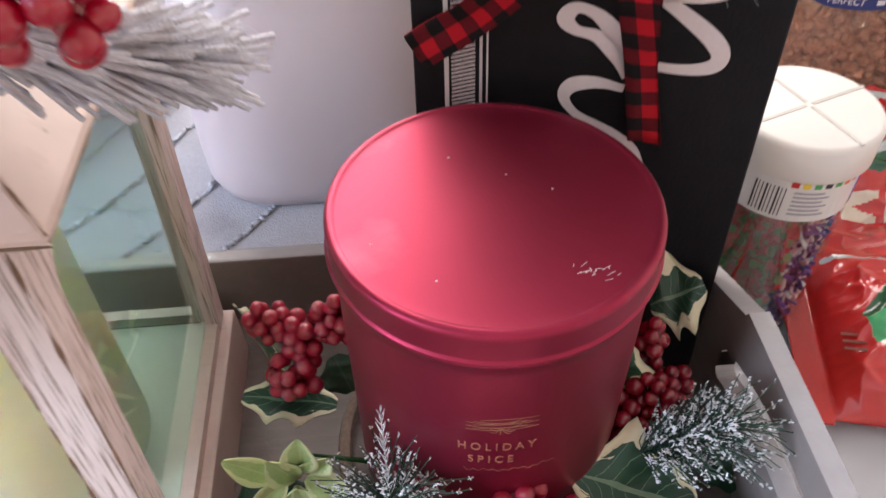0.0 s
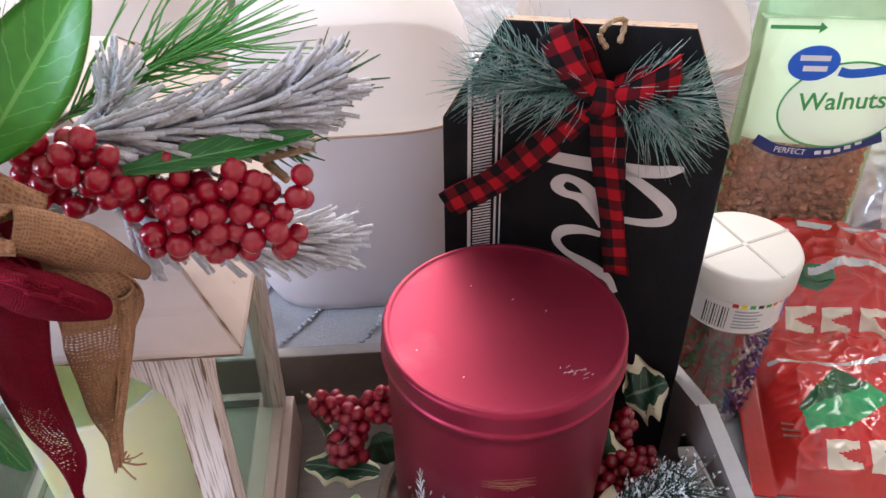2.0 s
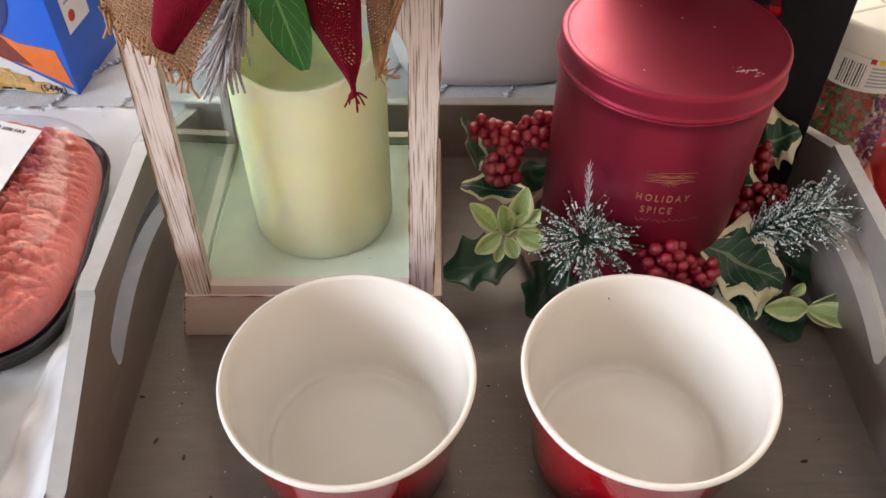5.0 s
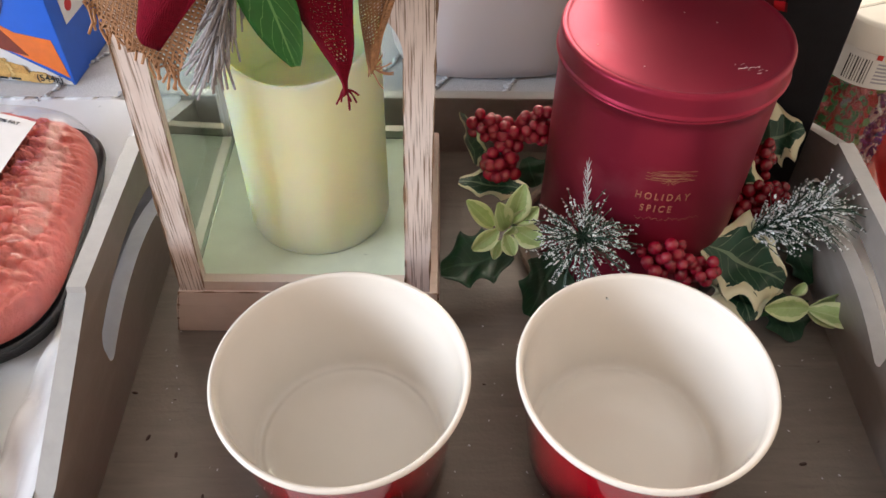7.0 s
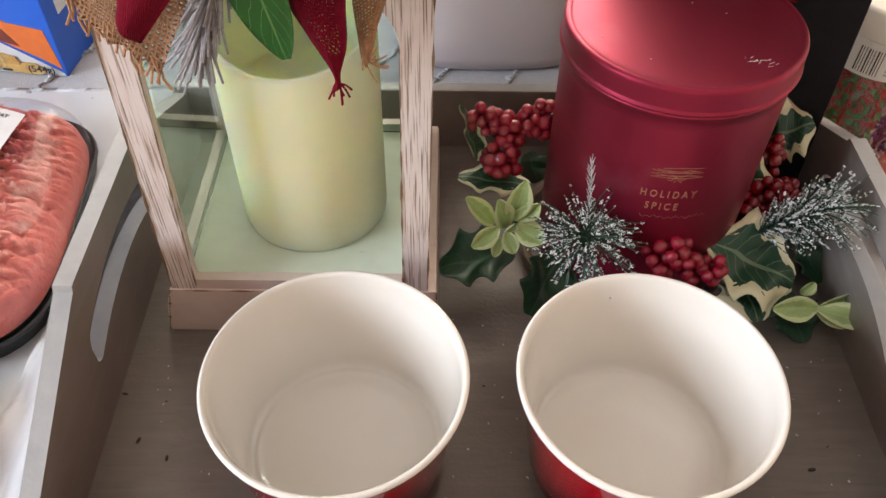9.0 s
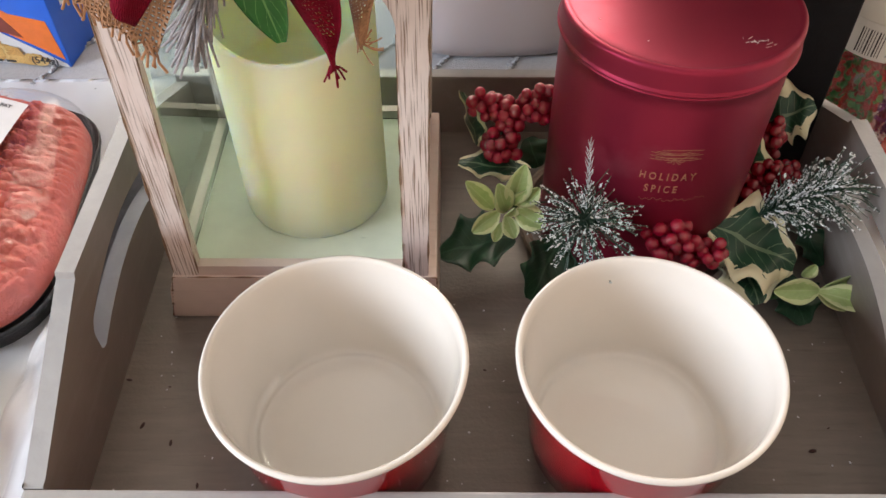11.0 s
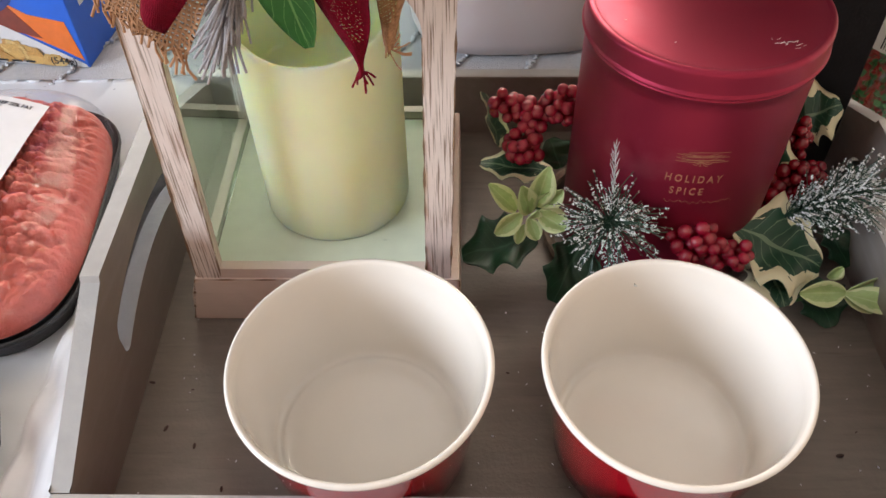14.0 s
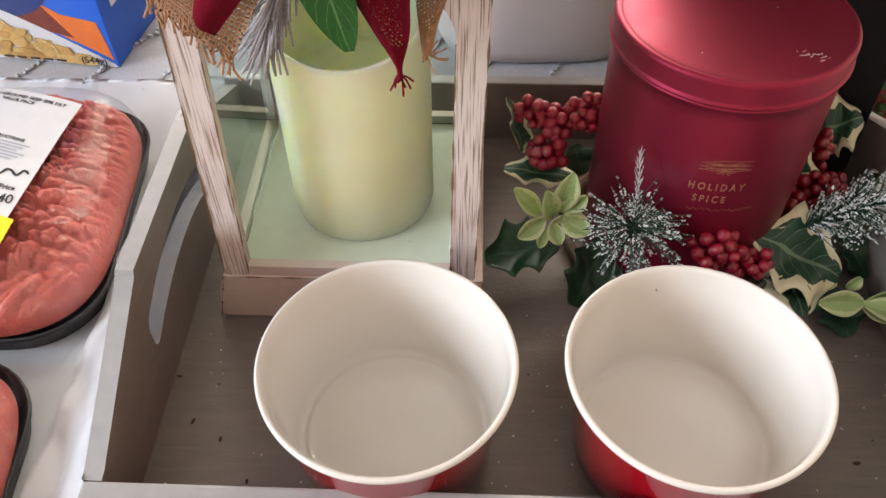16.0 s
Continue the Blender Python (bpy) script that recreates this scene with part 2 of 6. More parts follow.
def weave(name, base, pitch=0.0013, open_=0.0, rough=0.85):
    """Plain-woven cloth by its own u, v in metres: raised threads and, where loose, holes between them."""
    m = shader(name, base, rough, scale=250, vary=0.3, bump=0, spec=0.1)
    n, l = m.node_tree.nodes, m.node_tree.links
    b = n["Principled BSDF"]
    uv = n.new("ShaderNodeUVMap")
    sep = n.new("ShaderNodeSeparateXYZ")
    nz = n.new("ShaderNodeTexNoise")
    nz.inputs["Scale"].default_value = 170
    add = n.new("ShaderNodeVectorMath")
    add.operation = "MULTIPLY_ADD"
    add.inputs[1].default_value = (0.0030, 0.0030, 0)
    l.new(uv.outputs[0], nz.inputs["Vector"])
    l.new(nz.outputs["Color"], add.inputs[0])
    l.new(uv.outputs[0], add.inputs[2])
    l.new(add.outputs[0], sep.inputs[0])
    th = []
    for k in (0, 1):
        mu = n.new("ShaderNodeMath")
        mu.operation = "MULTIPLY"
        mu.inputs[1].default_value = math.pi / pitch
        l.new(sep.outputs[k], mu.inputs[0])
        si = n.new("ShaderNodeMath")
        si.operation = "SINE"
        l.new(mu.outputs[0], si.inputs[0])
        ab = n.new("ShaderNodeMath")
        ab.operation = "ABSOLUTE"
        l.new(si.outputs[0], ab.inputs[0])
        th.append(ab)
    mx = n.new("ShaderNodeMath")
    mx.operation = "MAXIMUM"
    l.new(th[0].outputs[0], mx.inputs[0])
    l.new(th[1].outputs[0], mx.inputs[1])
    bu = n.new("ShaderNodeBump")
    bu.inputs["Strength"].default_value = 0.75
    bu.inputs["Distance"].default_value = 0.0006
    l.new(mx.outputs[0], bu.inputs["Height"])
    l.new(bu.outputs["Normal"], b.inputs["Normal"])
    if open_:
        gt = n.new("ShaderNodeMath")
        gt.operation = "GREATER_THAN"
        gt.inputs[1].default_value = open_
        l.new(mx.outputs[0], gt.inputs[0])
        l.new(gt.outputs[0], b.inputs["Alpha"])
    src = b.inputs["Base Color"].links[0].from_socket
    mr = n.new("ShaderNodeMapRange")
    mr.inputs["From Min"].default_value, mr.inputs["To Min"].default_value = 0.5, 0.8
    l.new(mx.outputs[0], mr.inputs["Value"])
    mc = n.new("ShaderNodeVectorMath")
    mc.operation = "SCALE"
    l.new(src, mc.inputs[0])
    l.new(mr.outputs[0], mc.inputs["Scale"])
    l.new(mc.outputs[0], b.inputs["Base Color"])
    return m


BURLAP = weave("natural_burlap", (0.42, 0.225, 0.125), 0.00115)
# Looser weave for the tails, its colour darkened for the shade they hang in.
BURLAP_LOOSE = weave("loose_shaded_burlap", (0.36, 0.185, 0.098), 0.0013, 0.76)
RED_CLOTH = weave("crimson_burlap", (0.180, 0.004, 0.016), 0.00062)
RED_LOOSE = weave("loose_crimson_burlap", (0.180, 0.004, 0.016), 0.0012, 0.74)
FROST = overlay(shader("white_flocking", (0.68, 0.68, 0.73), 0.9, scale=300, vary=0.2, bump=0.6, bump_scale=1500), (0.34, 0.28, 0.25), "noise", 130, 0.52, 0.72, (1, 1, 1), 0, 0.6)
GREYFROST = shader("thin_grey_flocking", (0.36, 0.33, 0.33), 0.9, scale=300, vary=0.3, bump=0.4, bump_scale=1500)
STEM = shader("grey_twig", (0.22, 0.17, 0.13), 0.8, scale=200, vary=0.3, bump=0.4)
NEEDLE = shader("green_pine_needle", (0.038, 0.13, 0.042), 0.45, scale=300, vary=0.35, bump=0)
BRIGHTNEEDLE = shader("bright_green_needle", (0.10, 0.36, 0.07), 0.4, scale=300, vary=0.3, bump=0)
TEALNEEDLE = overlay(shader("frosted_teal_needle", (0.12, 0.27, 0.22), 0.45, scale=300, vary=0.4, bump=0), (0.5, 0.58, 0.56), "noise", 160, 0.45, 0.6, (1, 1, 1), 0, 0.8)
TINSEL = shader("glittered_needle_tip", (0.72, 0.75, 0.74), 0.3, metal=0.3, scale=900, vary=0.4, bump=0.5, bump_scale=2500)
BERRY = shader("glossy_red_berry", (0.37, 0.001, 0.018), 0.13, scale=90, vary=0.25, bump=0.10, bump_scale=240, Coat_Weight=0.6)
TRAYBERRY = overlay(shader("frosted_red_berry", (0.31, 0.003, 0.022), 0.20, scale=120, vary=0.3, bump=0.25, bump_scale=420, Coat_Weight=0.4), (0.62, 0.30, 0.32), "noise", 380, 0.60, 0.72, (1, 1, 1), 0, 0.65)
DARKNEEDLE = shader("dark_tinsel_needle", (0.020, 0.050, 0.030), 0.4, scale=300, vary=0.35, bump=0)
SHADEBERRY = shader("shaded_red_berry", (0.22, 0.004, 0.014), 0.2, scale=120, vary=0.3, bump=0.1, bump_scale=400, Coat_Weight=0.5)


def leaf_material(name, green, edge=None, vein=(0.3, 0.42, 0.16)):
    """A leaf by its own u (across, -1..1) and v (along): veins, and a pale border where edge is given."""
    m = shader(name, green, 0.38, scale=60, vary=0.25, bump=0.1, bump_scale=150)
    n, l = m.node_tree.nodes, m.node_tree.links
    b = n["Principled BSDF"]
    uv = n.new("ShaderNodeUVMap")
    sep = n.new("ShaderNodeSeparateXYZ")
    l.new(uv.outputs[0], sep.inputs[0])

    def op(kind, a, c):
        o = n.new("ShaderNodeMath")
        o.operation = kind
        for i, q in enumerate((a, c)):
            if q is None:
                continue
            if isinstance(q, (int, float)):
                o.inputs[i].default_value = q
            else:
                l.new(q, o.inputs[i])
        return o.outputs[0]

    au = op("ABSOLUTE", sep.outputs[0], None)
    nz = n.new("ShaderNodeTexNoise")
    nz.inputs["Scale"].default_value = 6
    l.new(uv.outputs[0], nz.inputs["Vector"])
    wob = op("MULTIPLY", op("SUBTRACT", nz.outputs["Fac"], 0.5), 0.06)
    side = op("ABSOLUTE", op("SINE", op("MULTIPLY", op("ADD", op("SUBTRACT", sep.outputs[1], op("MULTIPLY", au, 0.28)), wob), 24.0), None), None)
    fine = op("LESS_THAN", side, 0.08)
    mid = op("LESS_THAN", au, 0.05)
    v = op("MULTIPLY", op("MAXIMUM", fine, mid), 0.6)
    src = b.inputs["Base Color"].links[0].from_socket

    def mixin(fac, base, col):
        mx = n.new("ShaderNodeMix")
        mx.data_type = "RGBA"
        l.new(fac, mx.inputs[0])
        l.new(base, mx.inputs[6])
        mx.inputs[7].default_value = (*col, 1)
        return mx.outputs[2]

    c = mixin(v, src, vein)
    if edge:
        e = op("GREATER_THAN", op("ADD", au, op("MULTIPLY", wob, 11.0)), 0.62)
        c = mixin(e, c, edge)
    l.new(c, b.inputs["Base Color"])
    return m


LEAF_BRIGHT = leaf_material("bright_green_leaf", (0.05, 0.25, 0.02), None, (0.20, 0.46, 0.10))
LEAF_DARK = leaf_material("dark_green_leaf", (0.018, 0.135, 0.020), None, (0.20, 0.42, 0.13))
HOLLY = leaf_material("variegated_holly", (0.012, 0.06, 0.03), (0.72, 0.68, 0.46), (0.25, 0.35, 0.22))
HOLLY_DARK = leaf_material("dark_holly", (0.010, 0.055, 0.025), None, (0.05, 0.13, 0.07))
BUD = leaf_material("pale_green_bud", (0.42, 0.58, 0.24), (0.66, 0.74, 0.42), (0.55, 0.66, 0.36))
RAFFIA = shader("jute_twine", (0.5, 0.36, 0.22), 0.9, scale=300, vary=0.3, bump=0.5, bump_scale=1500)
CLOTH2 = overlay(shader("silver_grey_runner", (0.42, 0.42, 0.44), 0.6, scale=120, vary=0.12, bump=0.5, bump_scale=900), (0.22, 0.2, 0.2), "noise", 14, 0.55, 0.68, (1, 1, 1), 0, 0.6)
FOAM = shader("black_foam", (0.015, 0.015, 0.016), 0.45, scale=200, vary=0.3, bump=0.25, bump_scale=700)
MEAT = overlay(overlay(shader("raw_ground_beef", (0.54, 0.125, 0.098), 0.36, scale=60, vary=0.25, bump=0.6, bump_scale=420, Subsurface_Weight=0.15, Subsurface_Radius=(0.006, 0.002, 0.001), Subsurface_Scale=1.0), (0.70, 0.30, 0.23), "noise", 110, 0.56, 0.74, (1, 1, 1), 0, 0.6), (0.34, 0.045, 0.035), "noise", 40, 0.60, 0.78, (1, 1, 1), 0, 0.55)
PRICEPAPER = shader("thermal_paper", (0.62, 0.61, 0.61), 0.5, scale=40, vary=0.05, bump=0.08, bump_scale=120)
LABELM = shader("white_print", (0.78, 0.77, 0.74), 0.4, scale=60, vary=0.03, bump=0.05)
INK = shader("black_ink", (0.02, 0.02, 0.022), 0.5, scale=100, vary=0.2, bump=0)
GREYINK = shader("grey_ink", (0.38, 0.38, 0.42), 0.5, scale=100, vary=0.1, bump=0)
INKBLUE = shader("dark_blue_print", (0.018, 0.035, 0.16), 0.4, scale=80, vary=0.2, bump=0)
BLUECARD = shader("blue_print", (0.015, 0.12, 0.60), 0.35, scale=30, vary=0.08, bump=0.03)
ORANGEM = shader("orange_print", (0.75, 0.17, 0.03), 0.35, scale=40, vary=0.15, bump=0.03)
RUSTM = shader("rust_print", (0.20, 0.035, 0.02), 0.4, scale=80, vary=0.2, bump=0.03)
YELLOWM = shader("yellow_print", (0.85, 0.66, 0.03), 0.4, scale=60, vary=0.05, bump=0)
REDM = shader("red_print", (0.55, 0.025, 0.02), 0.35, scale=80, vary=0.15, bump=0)
GREENM = shader("green_print", (0.06, 0.34, 0.09), 0.4, scale=80, vary=0.15, bump=0)
PURPLEM = shader("violet_candy", (0.12, 0.06, 0.36), 0.4, scale=80, vary=0.25, bump=0)
PINKM = shader("pale_pink_candy", (0.7, 0.5, 0.5), 0.4, scale=80, vary=0.1, bump=0)
PURPLEDARK = shader("dark_purple_card", (0.10, 0.02, 0.06), 0.5, scale=20, vary=0.15, bump=0.05)
FOODM = [shader("printed_pastry", (0.55, 0.33, 0.11), 0.4, scale=300, vary=0.3, bump=0), shader("printed_cheese", (0.62, 0.42, 0.17), 0.4, scale=300, vary=0.3, bump=0), shader("printed_crust", (0.48, 0.26, 0.08), 0.4, scale=300, vary=0.35, bump=0)]
LIDM = shader("white_plastic_lid", (0.78, 0.76, 0.70), 0.4, scale=20, vary=0.03, bump=0.05)
GROOVEM = shader("lid_groove_shade", (0.55, 0.53, 0.48), 0.5, scale=20, vary=0.05, bump=0.05)
REDFOIL = shader("red_bag_film", (0.56, 0.022, 0.018), 0.2, scale=14, vary=0.12, bump=0.15, bump_scale=120, Coat_Weight=0.7)
GREENFOIL = shader("green_bag_print", (0.012, 0.11, 0.035), 0.22, scale=60, vary=0.3, bump=0.1, Coat_Weight=0.6)
CREAMINK = shader("cream_bag_print", (0.74, 0.66, 0.52), 0.3, scale=60, vary=0.05, bump=0.1, Coat_Weight=0.5)
BRIGHTFOIL = shader("bright_green_bag_print", (0.03, 0.36, 0.12), 0.22, scale=60, vary=0.3, bump=0.1, Coat_Weight=0.6)
SILVERM = shader("silver_film", (0.62, 0.63, 0.64), 0.25, metal=0.5, scale=60, vary=0.2, bump=0.3, bump_scale=150)
PALEGREENM = shader("pale_green_film", (0.50, 0.74, 0.42), 0.25, scale=30, vary=0.08, bump=0.15, bump_scale=80, Coat_Weight=0.5)
WALNUTM = shader("walnut_pieces", (0.46, 0.23, 0.13), 0.6, scale=150, vary=0.4, bump=0.4, bump_scale=600)
WHITEFILM = see_through("white_label_film", (0.95, 0.95, 0.93), 0.2, 0.5, 1.3, translucent=0.97)
MILKLINE = shader("milk_scatter_line", (0.62, 0.38, 0.24), 0.4, scale=40, vary=0.1, bump=0)
CRUMBM = shader("dark_crumb", (0.05, 0.022, 0.016), 0.7, scale=80, vary=0.3, bump=0.1)
SCUFF = shader("pale_scuff", (0.75, 0.6, 0.6), 0.6, scale=200, vary=0.1, bump=0)

# ---- room ----
def setting(name, bm, material, label, category, smooth=False):
    return tagged(part(name, bm, material, None, "", smooth), label, category, "", "structure")


# Unseen shell added round the table; its warm walls bounce light onto the tray.
setting("floor", box(-1.75, 1.95, -2.05, 1.55, -0.80, -0.76), FLOORM, "brown wooden board floor under the table", "floor")
setting("ceiling", box(-1.75, 1.95, -2.05, 1.55, 1.70, 1.78), CEIL, "unseen plain white ceiling, added to close the room", "ceiling")


def wall_with_opening(name, axis, at, thick, a0, a1, o0, o1, z0, z1, label):
    """A wall across x or y with one window opening through it."""
    bm = bmesh.new()
    for p0, p1, q0, q1 in ((a0, o0, -0.76, 1.7), (o1, a1, -0.76, 1.7), (o0, o1, -0.76, z0), (o0, o1, z1, 1.7)):
        if axis == "x":
            add_box(bm, at, at + thick, p0, p1, q0, q1)
        else:
            add_box(bm, p0, p1, at, at + thick, q0, q1)
    return setting(name, bm, WALL, label, "wall")


wall_with_opening("wall_west", "x", -1.75, 0.08, -2.05, 1.55, -1.12, -0.20, 0.30, 1.15, "unseen pale warm wall with a window opening, added for bounce")
wall_with_opening("wall_north", "y", 1.47, 0.08, -1.67, 1.87, -0.50, 0.90, 0.25, 1.35, "unseen pale warm wall with a window opening, added for bounce")
setting("wall_east", box(1.87, 1.95, -2.05, 1.55, -0.76, 1.7), WALL, "unseen plain pale warm wall, added for bounce", "wall")
setting("wall_south", box(-1.67, 1.87, -2.05, -1.97, -0.76, 1.7), WALL, "unseen plain pale warm wall, added for bounce", "wall")

TABLE = -0.010
table = empty("table", pose(0.15, 0.25, TABLE), "grey cloth-covered table under the tray and groceries", "table")
part("tabletop", box(-0.75, 0.75, -0.6, 0.6, -0.035, -0.004, 0.003), TRAYM, table)
part("tablecloth", box(-0.76, 0.76, -0.61, 0.61, -0.004, 0.0, 0.001), CLOTH, table, "grey woven tablecloth")
for sx in (-0.68, 0.68):
    for sy in (-0.53, 0.53):
        part("leg", box(sx - 0.03, sx + 0.03, sy - 0.03, sy + 0.03, -0.75, -0.035, 0.003), TRAYM, table)

# ---- serving tray ----
TX0, TX1, TY0, TY1 = -0.0145, 0.3340, -0.1080, 0.1437
tray = empty("serving_tray", pose(0, 0, 0), "grey-stained wooden serving tray with cut-out handles", "tray")
part("tray_floor", box(TX0, TX1, TY0, TY1, -0.008, 0.0), TRAYM, tray)


def long_wall(y0, y1, h):
    """A straight tray side whose rounded top edge is paled for window light."""
    bm = box(TX0 - 0.008, TX1 + 0.008, y0, y1, -0.008, h, 0.0014)
    bm.normal_update()
    for f in bm.faces:
        if f.normal.z > 0.3:
            f.material_index = 1
    return bm


part("long_wall", long_wall(TY1, TY1 + 0.008, 0.0415), [TRAYW, TRAYEDGE], tray)
part("long_wall", long_wall(TY0 - 0.008, TY0, 0.0378), [TRAYW, TRAYEDGE], tray)


def end_wall(x0, x1):
    """A tray end that swells up to a handle with a long slot."""
    bm = bmesh.new()
    ym, half = (TY0 + TY1) / 2, (TY1 - TY0) / 2

    def top(y):
        d = abs(y - ym)
        return 0.0735 if d < 0.050 else 0.0375 + 0.0335 * (half + 0.0005 - d) / (half + 0.0005 - 0.050)

    def slot(y):
        d = abs(y - ym)
        if d > 0.0575:
            return None
        r = 0.0092 * math.sqrt(max(0.0, 1 - max(0, (d - 0.0515) / 0.0060) ** 2))
        mid = 0.0350 + 0.0128 * (1 - (d / 0.0575) ** 2)
        return (mid - r, mid + r)

    n = 200
    ys = [TY0 + (TY1 - TY0) * i / n for i in range(n + 1)]
    cols = []
    for y in ys:
        s = slot(y)
        lo, hi = s if s else (0.039, 0.039)
        zs = (-0.008, lo if s else 0.039, hi if s else 0.039, top(y))
        cols.append([[bm.verts.new((x, y, z)) for z in zs] for x in (x0, x1)] + [s is not None])
    for a, b in zip(cols, cols[1:]):
        hole = a[2] and b[2]
        for side in (0, 1):
            for k in (0, 2):
                bm.faces.new((a[side][k], b[side][k], b[side][k + 1], a[side][k + 1])).material_index = 0
            if not hole and (a[2] or b[2]):
                bm.faces.new((a[side][1], b[side][1], b[side][2], a[side][2]))
        bm.faces.new((a[0][3], b[0][3], b[1][3], a[1][3])).material_index = 1
        bm.faces.new((a[0][0], b[0][0], b[1][0], a[1][0]))
        if hole:
            bm.faces.new((a[0][1], b[0][1], b[1][1], a[1][1])).material_index = 1
            bm.faces.new((a[0][2], b[0][2], b[1][2], a[1][2])).material_index = 1
    bmesh.ops.remove_doubles(bm, verts=bm.verts, dist=0.00005)
    bmesh.ops.recalc_face_normals(bm, faces=bm.faces)
    return bm


part("handle_wall", end_wall(TX0 - 0.008, TX0), [TRAYW, TRAYEDGE], tray)
part("handle_wall", end_wall(TX1, TX1 + 0.008), [TRAYW, TRAYEDGE], tray)

# ---- ramekins ----
def ramekin(x, y, label):
    r = empty("ramekin", pose(x, y, 0.0), label, "ramekin", "ramekins on the tray")
    outer = [(0.0, 0.0015), (0.034, 0.0015), (0.036, 0.0), (0.0405, 0.0), (0.0425, 0.003), (0.0445, 0.018), (0.0490, 0.0575), (0.0494, 0.0590)]
    part("bowl", lathe(outer, 96), RED_GLAZE, r, "glossy red glazed outside", True)
    inner = [(0.0496, 0.0592), (0.0514, 0.0602), (0.0523, 0.0615), (0.0524, 0.0628), (0.0519, 0.0637), (0.0511, 0.0640), (0.0503, 0.0636), (0.0496, 0.0622), (0.0488, 0.0570), (0.0456, 0.030), (0.0425, 0.0115), (0.0420, 0.0095),
             (0.0408, 0.0078), (0.0394, 0.0068), (0.0385, 0.0071), (0.0378, 0.0064), (0.030, 0.0060), (0.0, 0.0060)]
    part("lining", lathe(inner, 96), CREAM_GLAZE, r, "cream white glazed inside and rim", True)
    return r


ramekin(0.0943, -0.0649, "empty red ramekin with a cream glazed inside")
ramekin(0.2171, -0.0646, "empty red ramekin with a cream glazed inside")

# ---- tin candle ----
TINX, TINY, TINR, TINH = 0.2374, 0.0640, 0.0508, 0.1408
tin = empty("candle_tin", pose(TINX, TINY, 0.0), "matte red scented candle tin with a lid and gold lettering", "candle tin")
part("can", lathe([(0, 0.001), (0.046, 0.001), (0.0485, 0.0), (TINR - 0.0018, 0.003), (TINR - 0.0017, 0.010), (TINR - 0.0010, 0.1200), (TINR - 0.0008, 0.1255), (TINR - 0.0002, 0.1262), (TINR + 0.0002, 0.1269), (TINR - 0.0002, 0.1276), (TINR - 0.0009, 0.1280), (TINR - 0.0009, 0.1284), (0.046, 0.1286), (0, 0.1286)], 128), TIN, tin, "", True)
tin_lid = part("lid", lathe([(TINR - 0.0014, 0.1283), (TINR + 0.0004, 0.1284), (TINR + 0.0010, 0.1287), (TINR + 0.0012, 0.1292), (TINR + 0.0010, 0.1297), (TINR + 0.0004, 0.1301), (TINR + 0.00035, 0.1310), (TINR + 0.0003, 0.1380), (TINR + 0.00025, 0.1390), (TINR, 0.1398), (TINR - 0.0006, 0.1404),
                   (TINR - 0.0013, 0.1407), (TINR - 0.0022, 0.1407), (TINR - 0.0028, 0.1404), (TINR - 0.0034, 0.1403), (TINR - 0.006, 0.1403), (0.02, 0.1403), (0, 0.1403)], 128), TIN, tin, "matte red scuffed lid", True)

random.seed(4)
for k in range(16):
    a, r = random.uniform(0, 6.28), 0.0045 * random.random()
    x, y = 0.0225 + r * math.cos(a) * 2.0, -0.0310 + r * math.sin(a)
    part("scuff", add_tube(bmesh.new(), [Vector((x, y, 0.1404)), Vector((x + random.uniform(-0.0012, 0.003), y + random.uniform(0.0002, 0.0016), 0.1404))], 0.00012, 4), SCUFF, tin_lid)
for x, y in ((-0.0374, -0.0144), (0.005, 0.012), (-0.012, 0.022), (0.018, 0.004), (-0.02, -0.03)):
    part("scuff", add_tube(bmesh.new(), [Vector((x, y, 0.1404)), Vector((x + 0.0006, y + 0.0003, 0.1404))], 0.00022, 5), SCUFF, tin_lid)

# ---- lantern ----
LX, LY = 0.0685, 0.0635
LEAN = 0.028
lantern = empty("lantern", pose(LX, LY, 0.0), "whitewashed wooden lantern with glass panes and worn edges", "lantern")


def lean(bm):
    """The old frame leans a little to one side above its plinth."""
    for v in bm.verts:
        v.co.x += LEAN * max(0.0, v.co.z - ZB)
    return bm


def plinth():
    bm = bmesh.new()
    rings = []
    for x0, x1, y0, y1, z in ((-0.0680, 0.0655, -0.0625, 0.0625, 0.0), (-0.0655, 0.0650, -0.0620, 0.0620, 0.018), (-0.0615, 0.0645, -0.0615, 0.0615, 0.0305)):
        rings.append([bm.verts.new(p) for p in ((x0, y0, z), (x1, y0, z), (x1, y1, z), (x0, y1, z))])
    for a, b in zip(rings, rings[1:]):
        for i in range(4):
            bm.faces.new((a[i], a[(i + 1) % 4], b[(i + 1) % 4], b[i]))
    bm.faces.new(rings[0][::-1])
    bm.faces.new(rings[-1])
    bmesh.ops.bevel(bm, geom=bm.edges[:], offset=0.0010, segments=2, affect="EDGES", profile=0.6)
    return bm


part("base", plinth(), WHITEWASH_H, lantern)
part("floor_board", box(-0.0548, 0.0548, -0.0548, 0.0548, 0.0305, 0.0315), LANFLOOR, lantern, "pale green lantern floor")
LB, LT, ZB, ZT = 0.0605, 0.0590, 0.0305, 0.2045


